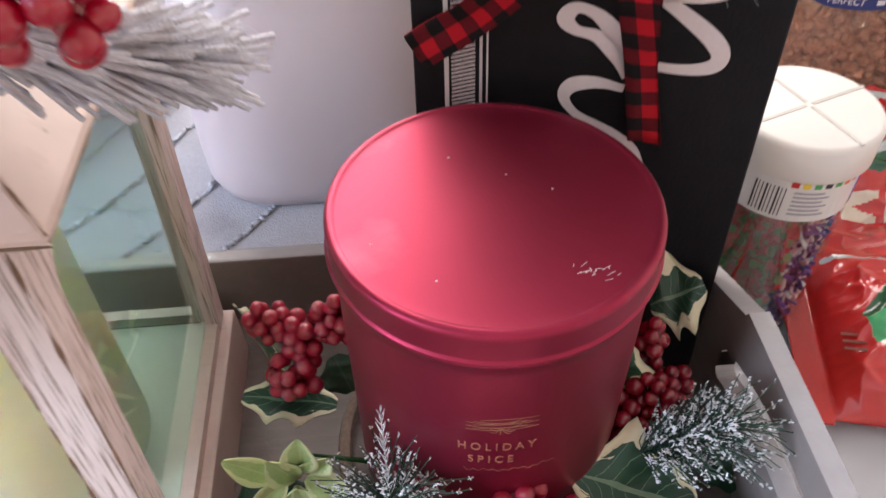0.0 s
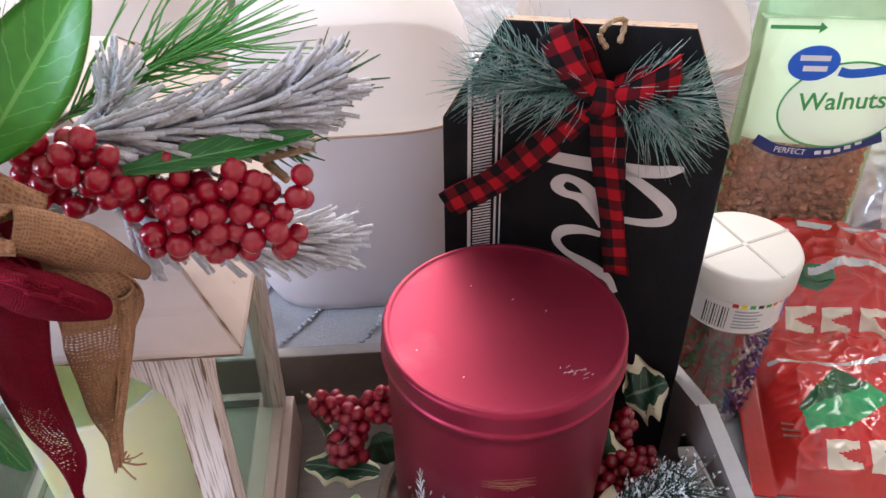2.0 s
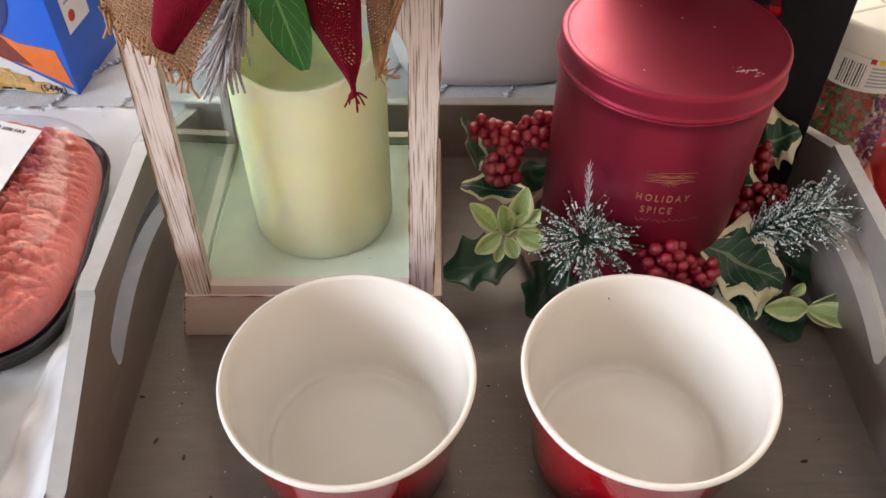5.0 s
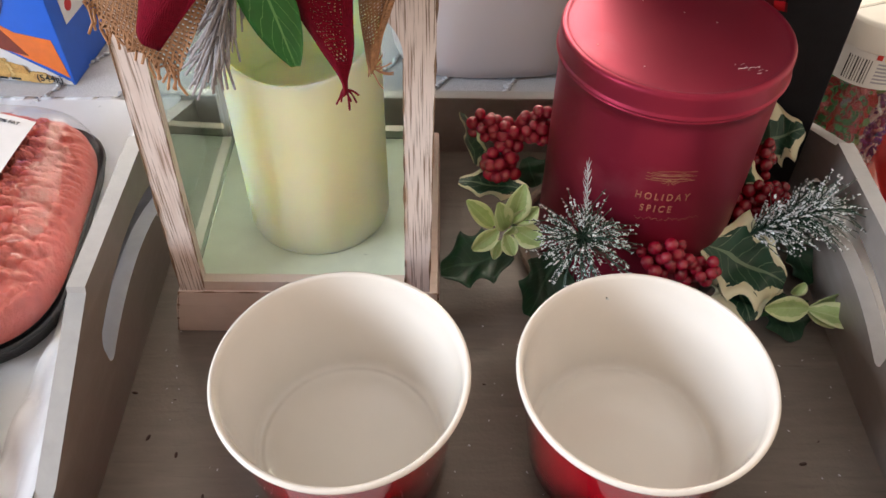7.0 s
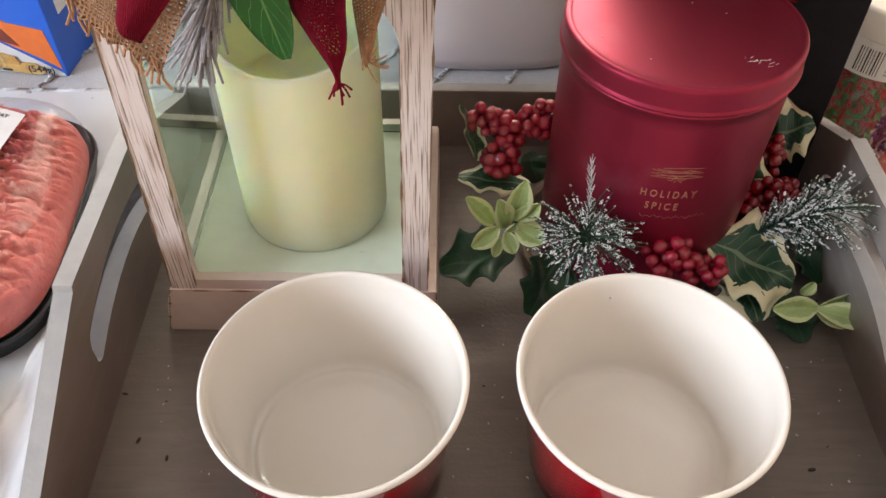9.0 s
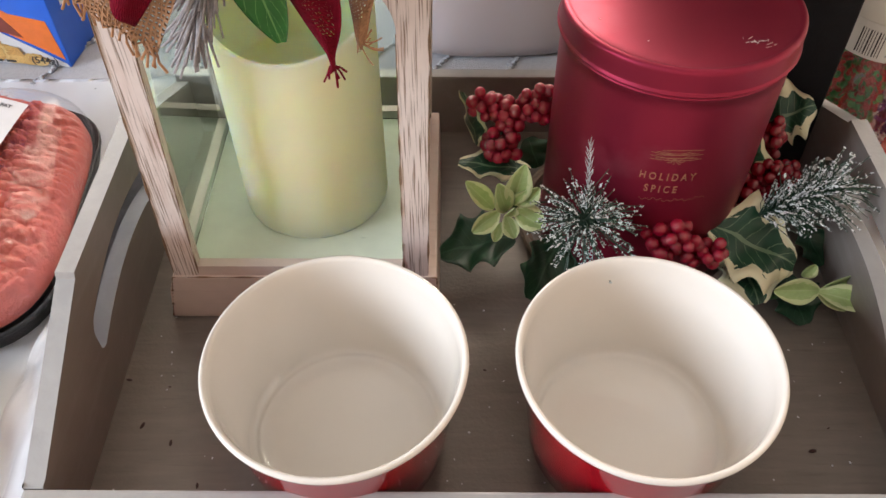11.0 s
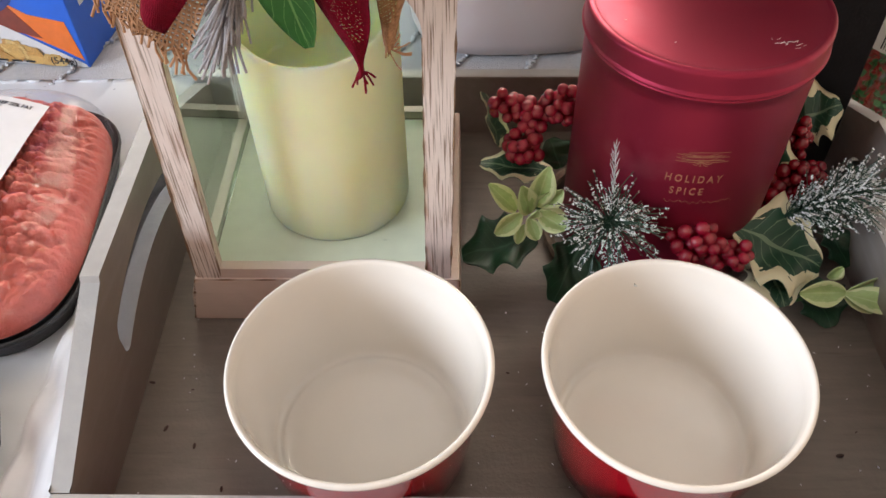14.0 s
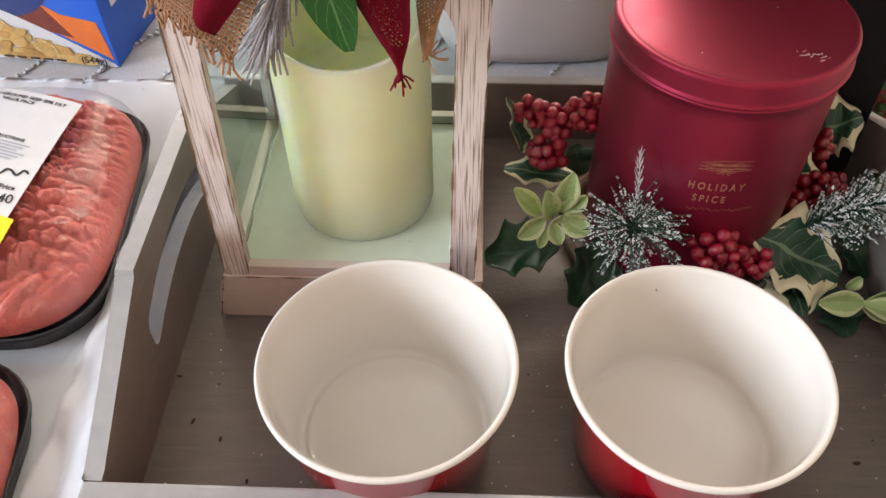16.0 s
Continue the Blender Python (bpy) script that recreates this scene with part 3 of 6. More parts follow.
def lantern_side(rails, n_arch=32):
    """A framed side: two posts, a foot rail and an arched head, all 5 mm thick, leaning in towards the top."""
    bm = bmesh.new()
    zs0, zarch, post = ZB, 0.163, 0.0120

    def half(z):
        return LB + (LT - LB) * (z - ZB) / (ZT - ZB)

    def slab(poly):
        f = [bm.verts.new((x, -half(z), z)) for x, z in poly]
        b = [bm.verts.new((x * 0.995, -half(z) + 0.0050, z)) for x, z in poly]
        bm.faces.new(f)
        bm.faces.new(list(reversed(b)))
        for i in range(len(poly)):
            j = (i + 1) % len(poly)
            bm.faces.new((f[j], f[i], b[i], b[j]))

    for s in (() if rails else (-1, 1)):
        slab([(s * half(zs0), zs0), (s * (half(zs0) - post), zs0), (s * (half(zarch) - post), zarch), (s * half(zarch), zarch)])
    if rails:
        slab([(-half(zs0) + post, zs0), (half(zs0) - post, zs0), (half(zs0 + 0.0065) - post, zs0 + 0.0065), (-half(zs0 + 0.0065) + post, zs0 + 0.0065)])
    w = half(zarch) - post
    for k in range(0 if rails else n_arch):
        def arch(i):
            u = math.sin(math.pi * (i / n_arch - 0.5))
            return u * w, zarch + 0.032 * math.sqrt(max(0.0, 1 - u * u))
        (xa, za), (xb, zb) = arch(k), arch(k + 1)
        slab([(xa, za), (xb, zb), (xb, ZT), (xa, ZT)])
    for s in (() if rails else (-1, 1)):
        slab([(s * half(zarch), zarch), (s * w, zarch), (s * w, ZT), (s * half(ZT), ZT)])
    bmesh.ops.remove_doubles(bm, verts=bm.verts, dist=0.00002)
    bmesh.ops.recalc_face_normals(bm, faces=bm.faces)
    return bm


for a in (0, 90, 180, 270):
    for rails, name, mt in ((False, "side_frame", WHITEWASH), (True, "foot_rail", WHITEWASH_H)):
        bm = lantern_side(rails)
        k_ = 1.0 if a == 0 else 0.9925
        bm.transform(pose(0, 0, 0, 0, 0, a) @ Matrix.Diagonal((k_, k_, 1, 1)))
        part(name, lean(bm), mt, lantern)
for a in (90, 180, 270):
    bm = box(-0.0500, 0.0500, -0.0550, -0.0535, 0.032, 0.195)
    bm.transform(pose(0, 0, 0, 0, 0, a))
    part("glass_pane", lean(bm), GLASS, lantern, "clear glass pane")


def roof():
    bm = bmesh.new()
    rings = []
    for h, z in ((0.0720, 0.2040), (0.0757, 0.2050), (0.0757, 0.2078), (0.028, 0.2590), (0.024, 0.2610)):
        rings.append([bm.verts.new((sx * h, sy * h * 0.965, z)) for sx, sy in ((-1, -1), (1, -1), (1, 1), (-1, 1))])
    for a, b in zip(rings, rings[1:]):
        for i in range(4):
            bm.faces.new((a[i], a[(i + 1) % 4], b[(i + 1) % 4], b[i]))
    bm.faces.new(rings[0])
    bm.faces.new(rings[-1])
    bmesh.ops.bevel(bm, geom=[e for e in bm.edges], offset=0.0008, segments=1, affect="EDGES")
    bmesh.ops.recalc_face_normals(bm, faces=bm.faces)
    return bm


part("roof", lean(roof()), WHITEWASH_H, lantern, "whitewashed sloping roof with worn brown edges")
BASE_WEAR = [((-0.0615, -0.0615, 0.0300), (0.0645, -0.0615, 0.0303)), ((-0.0678, -0.0624, 0.001), (-0.0615, -0.0615, 0.030)), ((0.0655, -0.0624, 0.001), (0.0645, -0.0615, 0.030))]
HIP = [((sx * 0.0757, sy * 0.0730, 0.2079), (sx * 0.028, sy * 0.0270, 0.2592)) for sx in (-1, 1) for sy in (-1, 1)]
EAVE = [((-0.0757, -0.0731, 0.2053), (0.0757, -0.0731, 0.2053)), ((0.0757, -0.0731, 0.2064), (0.0757, 0.0731, 0.2064)), ((-0.0757, -0.0731, 0.2064), (-0.0757, 0.0731, 0.2064))]
POSTS = [((sx * (LB - d), -LB - 0.0002, ZB + 0.002), (sx * (LT - d), -LT - 0.0002, ZT - 0.001 if d < 0.001 else 0.163)) for sx in (-1, 1) for d in (0.0002, 0.0118)]
for a, b in BASE_WEAR + HIP + EAVE + POSTS:
    n_ = 60
    p = [Vector(a).lerp(Vector(b), k / n_) for k in range(n_ + 1)]
    sd = random.uniform(0, 50)
    bm = add_tube(bmesh.new(), p, lambda t: max(0.00003, 0.0007 * (noise.noise(Vector((t * 14, sd, 0))) + 0.35 + 0.4 * noise.noise(Vector((t * 60, sd, 3))))), 5)
    part("worn_edge", lean(bm), BARE_EDGE, lantern, "bare brown worn edge")
part("finial_block", lean(box(-0.022, 0.022, -0.022, 0.022, 0.2610, 0.275, 0.002)), WHITEWASH, lantern)

# ---- flameless candle in the lantern ----
def rim_wave(a, r, z):
    return (0.0022 * math.cos(2 * a) + 0.0030 * math.sin(a)) if z > 0.08 else 0.0


wax = empty("flameless_candle", pose(0.0705, 0.0605, 0.0315), "pale yellow-green wax candle with a wavy hollow top", "candle")
part("candle_body", lathe([(0, 0), (0.0340, 0), (0.0356, 0.001), (0.0362, 0.003), (0.0362, 0.05), (0.0364, 0.1060), (0.0363, 0.1075), (0.0358, 0.1084), (0.0350, 0.1086), (0.0343, 0.1080)], 96, rim_wave), WAX, wax, "", True)
part("hollow_top", lathe([(0.0343, 0.1080), (0.0340, 0.1065), (0.0333, 0.085), (0.031, 0.076), (0.029, 0.074), (0, 0.073)], 96, rim_wave), WAX, wax, "hollow wax well below the wavy rim", True)

# ---- milk jugs behind the tray ----
def jug(x, y, half, level, top, turn, label):
    """A rounded square jug: milk-filled below the level, bare translucent plastic above, sloping in to a neck and cap."""
    j = empty("milk_jug", pose(x, y, TABLE, 0, 0, turn), label, "jug", "milk jugs")

    def rings(profile, n=72, power=3.6):
        bm = bmesh.new()
        rs = []
        for r, z, p in profile:
            ring = []
            for i in range(n):
                a = 2 * math.pi * i / n
                c, s_ = math.cos(a), math.sin(a)
                k = r / (abs(c) ** p + abs(s_) ** p) ** (1 / p)
                ring.append(bm.verts.new((k * c, k * s_, z)))
            rs.append(ring)
        for a, b in zip(rs, rs[1:]):
            for i in range(n):
                bm.faces.new((a[i], a[(i + 1) % n], b[(i + 1) % n], b[i]))
        bm.faces.new(list(reversed(rs[0])))
        bm.faces.new(rs[-1])
        return bm

    part("milk_body", rings([(half * 0.86, 0, 3.2), (half * 0.95, 0.004, 3.4), (half * 0.99, 0.014, 3.6), (half, 0.03, 3.6), (half, level - 0.001, 3.6), (half * 0.985, level, 3.6)]), MILK, j, "milk seen through the jug", True)
    part("jug_top", rings([(half * 1.003, level + 0.0002, 3.6), (half * 1.003, top - 0.06, 3.4), (half * 0.97, top - 0.045, 3.0), (half * 0.8, top - 0.02, 2.6), (half * 0.45, top + 0.005, 2.1), (0.021, top + 0.012, 2.0), (0.020, top + 0.02, 2.0)]), JUGM, j, "empty translucent plastic shoulder", True)
    # A thin tan ring paints the light that scatters along the milk's surface.
    part("milk_scatter_line", rings([(half * 1.004, level - 0.0012, 3.6), (half * 1.006, level - 0.0004, 3.6), (half * 1.004, level + 0.0002, 3.6)]), MILKLINE, j, "tan ring painting the light scattered at the milk level", True)
    part("cap", lathe([(0, 0.014), (0.021, 0.014), (0.0215, 0.0), (0.0205, -0.001)], 40), PAPER, j, "", True, pose(0, 0, top + 0.0215))
    return j


jug(0.1710, 0.3030, 0.0755, 0.143, 0.215, 2, "large translucent milk jug, nearly full, behind the tray")
jug(0.3620, 0.3500, 0.0755, 0.150, 0.215, -6, "large translucent milk jug behind the sign")
jug(0.0000, 0.4000, 0.0755, 0.150, 0.215, 4, "large translucent milk jug beyond the lantern")

# ---- tools for cloth, leaves and greenery ----
def ribbon(edge_a, edge_b, nu=28, nv=10, bulge=0.0, ripple=0.0, thick=0.0008, waves=2.0, loose=None, fray=0.0):
    """Cloth between two smooth edges, with its u, v in metres; bulge and ripple push it out of its plane."""
    a, b = spline(edge_a, nu), spline(edge_b, nu)
    bm = bmesh.new()
    uvl = bm.loops.layers.uv.new("UVMap")
    mid = [(p + q) / 2 for p, q in zip(a, b)]
    run = [0.0]
    for p, q in zip(mid, mid[1:]):
        run.append(run[-1] + (q - p).length)
    grid, uvs = [], []
    for i in range(nu + 1):
        across = b[i] - a[i]
        along = mid[min(i + 1, nu)] - mid[max(i - 1, 0)]
        nrm = across.cross(along)
        nrm = nrm.normalized() if nrm.length > 1e-9 else Vector((0, -1, 0))
        if nrm.y > 0:
            nrm = -nrm
        row, ur = [], []
        for j in range(nv + 1):
            s = j / nv
            off = bulge * math.sin(math.pi * s) + ripple * math.sin(waves * 2 * math.pi * i / nu + 3 * s)
            off += 0.0010 * noise.noise(Vector((s * 3, run[i] * 60, edge_a[0][0] * 100)))
            end = fray * (random.random() - 0.5) if i == nu else 0.0
            row.append((a[i] + across * s + nrm * off + along.normalized() * end, nrm))
            ur.append((s * across.length, run[i]))
        grid.append(row)
        uvs.append(ur)
    sides = []
    for k in (0.5, -0.5):
        sides.append([[bm.verts.new(p + nn * thick * k) for p, nn in row] for row in grid])
    for k, vs in enumerate(sides):
        for i in range(nu):
            for j in range(nv):
                idx = [(i, j), (i, j + 1), (i + 1, j + 1), (i + 1, j)]
                if k:
                    idx.reverse()
                f = bm.faces.new([vs[p][q] for p, q in idx])
                f.smooth = True
                if loose and loose(i / nu, j / nv):
                    f.material_index = 1
                for lp, (p, q) in zip(f.loops, idx):
                    lp[uvl].uv = uvs[p][q]
    f, bk = sides
    for i in range(nu):
        for j in (0, nv):
            bm.faces.new((f[i][j], f[i + 1][j], bk[i + 1][j], bk[i][j]))
    for j in range(nv):
        for i in (0, nu):
            bm.faces.new((f[i][j], f[i][j + 1], bk[i][j + 1], bk[i][j]))
    return bm


def leaf(length, width, spikes=0, fold=0.25, droop=0.2, n=20, nv=8, thick=0.0005):
    """A leaf along +y from its stalk, lying in xy; spikes gives holly points."""
    bm = bmesh.new()
    uvl = bm.loops.layers.uv.new("UVMap")
    top, bot, uvs = [], [], []
    for i in range(n + 1):
        v = i / n
        w = math.sin(math.pi * min(1, v * 0.94 + 0.03)) ** 0.75
        if spikes:
            ph = (v * spikes) % 1.0
            w = w * (0.74 + 0.42 * abs(2 * ph - 1) ** 2.0)
        w *= width / 2
        rt, rb, ru = [], [], []
        for j in range(nv + 1):
            u = -1 + 2 * j / nv
            z = fold * abs(u) * w - droop * length * v * v + (0.12 * w * math.sin(v * 9 + u * 3) if spikes else 0.05 * w * math.sin(v * 7 + u * 2))
            p = Vector((u * w, v * length, z))
            rt.append(bm.verts.new(p + Vector((0, 0, thick / 2))))
            rb.append(bm.verts.new(p - Vector((0, 0, thick / 2))))
            ru.append((u, v))
        top.append(rt)
        bot.append(rb)
        uvs.append(ru)
    for k, g in enumerate((top, bot)):
        for i in range(n):
            for j in range(nv):
                idx = [(i, j), (i, j + 1), (i + 1, j + 1), (i + 1, j)]
                if k == 0:
                    idx.reverse()
                f = bm.faces.new([g[p][q] for p, q in idx])
                f.smooth = True
                for lp, (p, q) in zip(f.loops, idx):
                    lp[uvl].uv = uvs[p][q]
    for i in range(n):
        for j in (0, nv):
            bm.faces.new((top[i][j], top[i + 1][j], bot[i + 1][j], bot[i][j]))
    return bm


def aim(place, tip, up=(0, 0, 1), roll=0.0):
    """A pose whose +y runs from place towards tip, with +z as near to up as can be."""
    y = (Vector(tip) - Vector(place)).normalized()
    x = y.cross(Vector(up)).normalized()
    z = x.cross(y)
    return Matrix.Translation(place) @ Matrix((x, y, z)).transposed().to_4x4() @ pose(0, 0, 0, 0, roll, 0)


def put_leaf(parent, base, tip, width, material, spikes=0, up=(0, -0.5, 1), roll=0.0, fold=0.25, droop=0.12, name="leaf", label=""):
    d = (Vector(tip) - Vector(base)).length
    return part(name, leaf(d, width, spikes, fold, droop), material, parent, label, False, parent.matrix_basis.inverted() @ aim(base, tip, up, roll))


def sprig(path, length, count, radius, spread=40.0, lift=0.0, taper=0.55, sides=5, bend=0.15, jitter=10.0, tip_radius=0.35, start=0.05, ratio=1.0):
    """Needles along a twig: swept forward by spread degrees and spaced round it; ratio flattens the spray."""
    bm = bmesh.new()
    pts = spline(path, 60)
    for k in range(count):
        u = start + (1 - start) * k / (count - 1)
        i = min(59, int(u * 60))
        d = (pts[i + 1] - pts[i]).normalized()
        p = pts[i].lerp(pts[i + 1], u * 60 - i if i < 59 else 0.5)
        s = d.cross(Vector((0, 0, 1))).normalized()
        q = s.cross(d)
        a = k * 2.39996 + random.uniform(-0.3, 0.3)
        out = (math.cos(a) * s + ratio * math.sin(a) * q).normalized()
        th = radians(spread + random.uniform(-jitter, jitter))
        way = (math.cos(th) * d + math.sin(th) * out).normalized()
        ln = length * (1 - (1 - taper) * max(0, (u - 0.6) / 0.4)) * random.uniform(0.75, 1.08)
        e = p + way * ln + d * ln * bend + Vector((0, 0, lift * ln))
        m = p + way * ln * 0.5 + Vector((0, 0, lift * ln * 0.3))
        r = radius * random.uniform(0.85, 1.15)
        add_tube(bm, [p, m, e], lambda t: r * (1 - (1 - tip_radius) * t * t), sides)
    for f in bm.faces:
        f.smooth = True
    return bm


def twig(path, radius):
    return add_tube(bmesh.new(), spline(path, 24), lambda t: radius * (1 - 0.5 * t), 6)


def berry_mesh():
    bm = bmesh.new()
    bmesh.ops.create_icosphere(bm, subdivisions=3, radius=1.0)
    for v in bm.verts:
        v.co *= 1 + 0.02 * noise.noise(v.co * 2)
        if v.co.z > 0.94:
            v.co.z -= 0.06
    for f in bm.faces:
        f.smooth = True
    return bm


BERRIES = {}


def berries(parent, places, radius, material, name="berry"):
    key = material.name
    for p in places:
        m = parent.matrix_basis.inverted() @ Matrix.Translation(p) @ pose(0, 0, 0, random.uniform(0, 360), random.uniform(0, 360), 0) @ Matrix.Diagonal((*[radius * random.uniform(0.84, 1.14)] * 3, 1))
        if key not in BERRIES:
            BERRIES[key] = part(name, berry_mesh(), material, parent, "", True, m)
        else:
            share(name, BERRIES[key], parent, m)


def clump(centre, size, count, radius, tries=400):
    """Places in a flattened ball, no two closer than a berry's width."""
    c, out = Vector(centre), []
    for _ in range(tries):
        if len(out) >= count:
            break
        v = Vector([random.uniform(-1, 1) for _ in range(3)])
        if v.length > 1:
            continue
        p = c + Vector((v.x * size[0], v.y * size[1], v.z * size[2]))
        if all((p - q).length > radius * 1.42 for q in out):
            out.append(p)
    return out


def text_bm(words, size, depth=0.0002, bold=0.0, shear=0.0):
    """Built-in lettering as a mesh lying in xy, centred."""
    cu = bpy.data.curves.new("lettering", "FONT")
    cu.body, cu.size, cu.extrude, cu.align_x, cu.align_y, cu.offset, cu.shear = words, size, depth, "CENTER", "CENTER", bold, shear
    ob = bpy.data.objects.new("lettering", cu)
    scene.collection.objects.link(ob)
    me = bpy.data.meshes.new_from_object(ob.evaluated_get(bpy.context.evaluated_depsgraph_get()))
    bm = bmesh.new()
    bm.from_mesh(me)
    bpy.data.objects.remove(ob)
    bpy.data.meshes.remove(me)
    bpy.data.curves.remove(cu)
    return bm


def stroke(points, width, thick=0.0003, n=40):
    """A flat painted stroke in xy along a smooth line; width is a function of 0..1."""
    pts = spline([(x, y, 0) for x, y in points], n)
    bm = bmesh.new()
    rows = []
    for i, p in enumerate(pts):
        d = (pts[min(i + 1, n)] - pts[max(i - 1, 0)]).normalized()
        s = Vector((-d.y, d.x, 0)) * width(i / n) / 2
        rows.append([bm.verts.new(p + s), bm.verts.new(p - s), bm.verts.new(p + s + Vector((0, 0, thick))), bm.verts.new(p - s + Vector((0, 0, thick)))])
    for a, b in zip(rows, rows[1:]):
        bm.faces.new((a[2], a[3], b[3], b[2]))
        bm.faces.new((a[0], a[2], b[2], b[0]))
        bm.faces.new((a[3], a[1], b[1], b[3]))
    bmesh.ops.recalc_face_normals(bm, faces=bm.faces)
    return bm


def wrap_round(bm, radius, angle, z):
    """Bend a flat xy mesh round the upright tin, centred at an angle (degrees from the front)."""
    for v in bm.verts:
        a = radians(angle) + v.co.x / radius
        r = radius + v.co.z
        v.co = Vector((r * math.sin(a), -r * math.cos(a), z + v.co.y))
    return bm


# ---- gold print on the tin ----
def tin_radius(z):
    return TINR - 0.0018 + 0.001 * z / 0.1285 + 0.00004


for words, size, ang, z in (("H O L I D A Y", 0.0051, -4.6, 0.0842), ("S P I C E", 0.0051, -6.5, 0.0768)):
    bm = text_bm(words, size, 0.00006, 0.00006)
    bm.transform(Matrix.Diagonal((0.80, 1.12, 1, 1)))
    part("lettering", wrap_round(bm, tin_radius(z), ang, z), GOLD, tin, "small gold capital letters")
bm = bmesh.new()
for k in range(9):
    y = -0.0022 + 0.00062 * k
    part("gold_line", wrap_round(stroke([(-0.011 + 0.0022 * (k % 3), y), (0.0, y + 0.0009 * math.sin(k * 1.7)), (0.011 - 0.0018 * (k % 4), y + 0.0006)], lambda t: 0.00026, 0.00006), tin_radius(0.0965), -3.0, 0.0965), GOLD, tin)
for k in range(7):
    a = k * 0.9
    part("gold_line", wrap_round(stroke([(-0.001, -0.001), (0.002 * math.cos(a), 0.001 * math.sin(a) - 0.003), (0.004 * math.cos(a), 0.002 * math.sin(a) - 0.0025)], lambda t: 0.00028, 0.00006), tin_radius(0.0965), -3.0, 0.0965), GOLD, tin)
bm.free()
part("script_line", wrap_round(stroke([(-0.015 + 0.0016 * k, 0.0011 * ((-1) ** k) * (0.6 + 0.4 * math.sin(k * 2.1))) for k in range(20)], lambda t: 0.00016, 0.00005, 120), tin_radius(0.071), 1.0, 0.0705), GOLD, tin, "faint gold handwriting line")

# ---- leaning black sign ----
sign = empty("hanging_sign", pose(0.2775, 0.1083, 0.0020, -5.2, 0, -17.2) @ pose(0, 0, 0, 0, -1.6, 0), "black wooden tag sign with white script and a plaid bow", "sign")


def board():
    bm = bmesh.new()
    poly = [(-0.0622, 0.0), (0.0580, 0.0), (0.0622, 0.190), (0.0415, 0.2385), (-0.0360, 0.2375), (-0.0625, 0.191)]
    f = [bm.verts.new((x, 0, z)) for x, z in poly]
    b = [bm.verts.new((x, 0.007, z)) for x, z in poly]
    bm.faces.new(f)
    bm.faces.new(list(reversed(b)))
    for i in range(len(poly)):
        j = (i + 1) % len(poly)
        bm.faces.new((f[j], f[i], b[i], b[j])).material_index = 1
    bmesh.ops.recalc_face_normals(bm, faces=bm.faces)
    bmesh.ops.bevel(bm, geom=[e for e in bm.edges if abs(e.verts[0].co.y) < 1e-6 and abs(e.verts[1].co.y) < 1e-6], offset=0.0006, segments=1, affect="EDGES")
    return bm


sign_board = part("board", board(), [BLACKBOARD, RAWEDGE], sign, "black painted board with raw wood edges")
FACE = pose(0, -0.0002, 0, 90, 0, 0)
S1 = [([(-0.0275, 0.1785), (-0.012, 0.1762), (0.010, 0.1742), (0.0300, 0.1740), (0.0415, 0.1768)], lambda t: 0.0064 * (1 - 0.55 * max(0, t - 0.86) / 0.14) * (0.8 + 0.2 * math.sin(math.pi * t))),
      ([(0.0120, 0.1745), (0.0180, 0.1712), (0.0260, 0.1660), (0.0345, 0.1595), (0.0385, 0.1540), (0.0368, 0.1495), (0.0285, 0.1475), (0.0160, 0.1480)], lambda t: 0.0034 + 0.0028 * math.sin(math.pi * t) ** 2),
      ([(0.0100, 0.1450), (0.0055, 0.1560), (-0.0015, 0.1640), (-0.0090, 0.1668), (-0.0130, 0.1630), (-0.0095, 0.1590), (-0.0015, 0.1570), (0.0050, 0.1510), (0.0095, 0.1430)], lambda t: 0.0036 + 0.0024 * math.sin(3 * math.pi * t) ** 2),
      ([(0.0090, 0.1385), (0.0000, 0.1400), (-0.0085, 0.1385), (-0.0115, 0.1335), (-0.0075, 0.1275), (0.0000, 0.1230), (0.0080, 0.1185), (0.0150, 0.1135), (0.0190, 0.1060)], lambda t: 0.0030 + 0.0026 * math.sin(2 * math.pi * t) ** 2)]
for pts, w in S1:
    part("painted_stroke", stroke([(x + 0.004, y) for x, y in pts], w), WHITEPAINT, sign_board, "white brush-script stroke", False, FACE)
for x, w in ((-0.0500, 0.0016), (-0.0375, 0.0010), (-0.0352, 0.0006)):
    part("painted_stripe", box(x - w / 2, x + w / 2, -0.0006, -0.0002, 0.0, 0.215), WHITEPAINT, sign_board)
bm = bmesh.new()
for k in range(130):
    z = 0.002 + k * 0.00155
    vs = [bm.verts.new((x, -0.0005, zz)) for x, zz in ((-0.0482, z), (-0.0395, z + 0.0028), (-0.0395, z + 0.0036), (-0.0482, z + 0.0008))]
    bm.faces.new(vs)
part("hatched_band", bm, WHITEPAINT, sign_board, "white hatched band")
PLAID = bpy.data.materials.new("red_black_plaid")
PLAID.use_nodes = True
pn, pl_ = PLAID.node_tree.nodes, PLAID.node_tree.links
puv, psep = pn.new("ShaderNodeUVMap"), pn.new("ShaderNodeSeparateXYZ")
pl_.new(puv.outputs[0], psep.inputs[0])
bands = []
for k in (0, 1):
    q = pn.new("ShaderNodeMath")
    q.operation = "MULTIPLY"
    q.inputs[1].default_value = math.pi / 0.0054
    pl_.new(psep.outputs[k], q.inputs[0])
    s_ = pn.new("ShaderNodeMath")
    s_.operation = "SINE"
    pl_.new(q.outputs[0], s_.inputs[0])
    g = pn.new("ShaderNodeMath")
    g.operation = "GREATER_THAN"
    g.inputs[1].default_value = 0.0
    pl_.new(s_.outputs[0], g.inputs[0])
    bands.append(g)
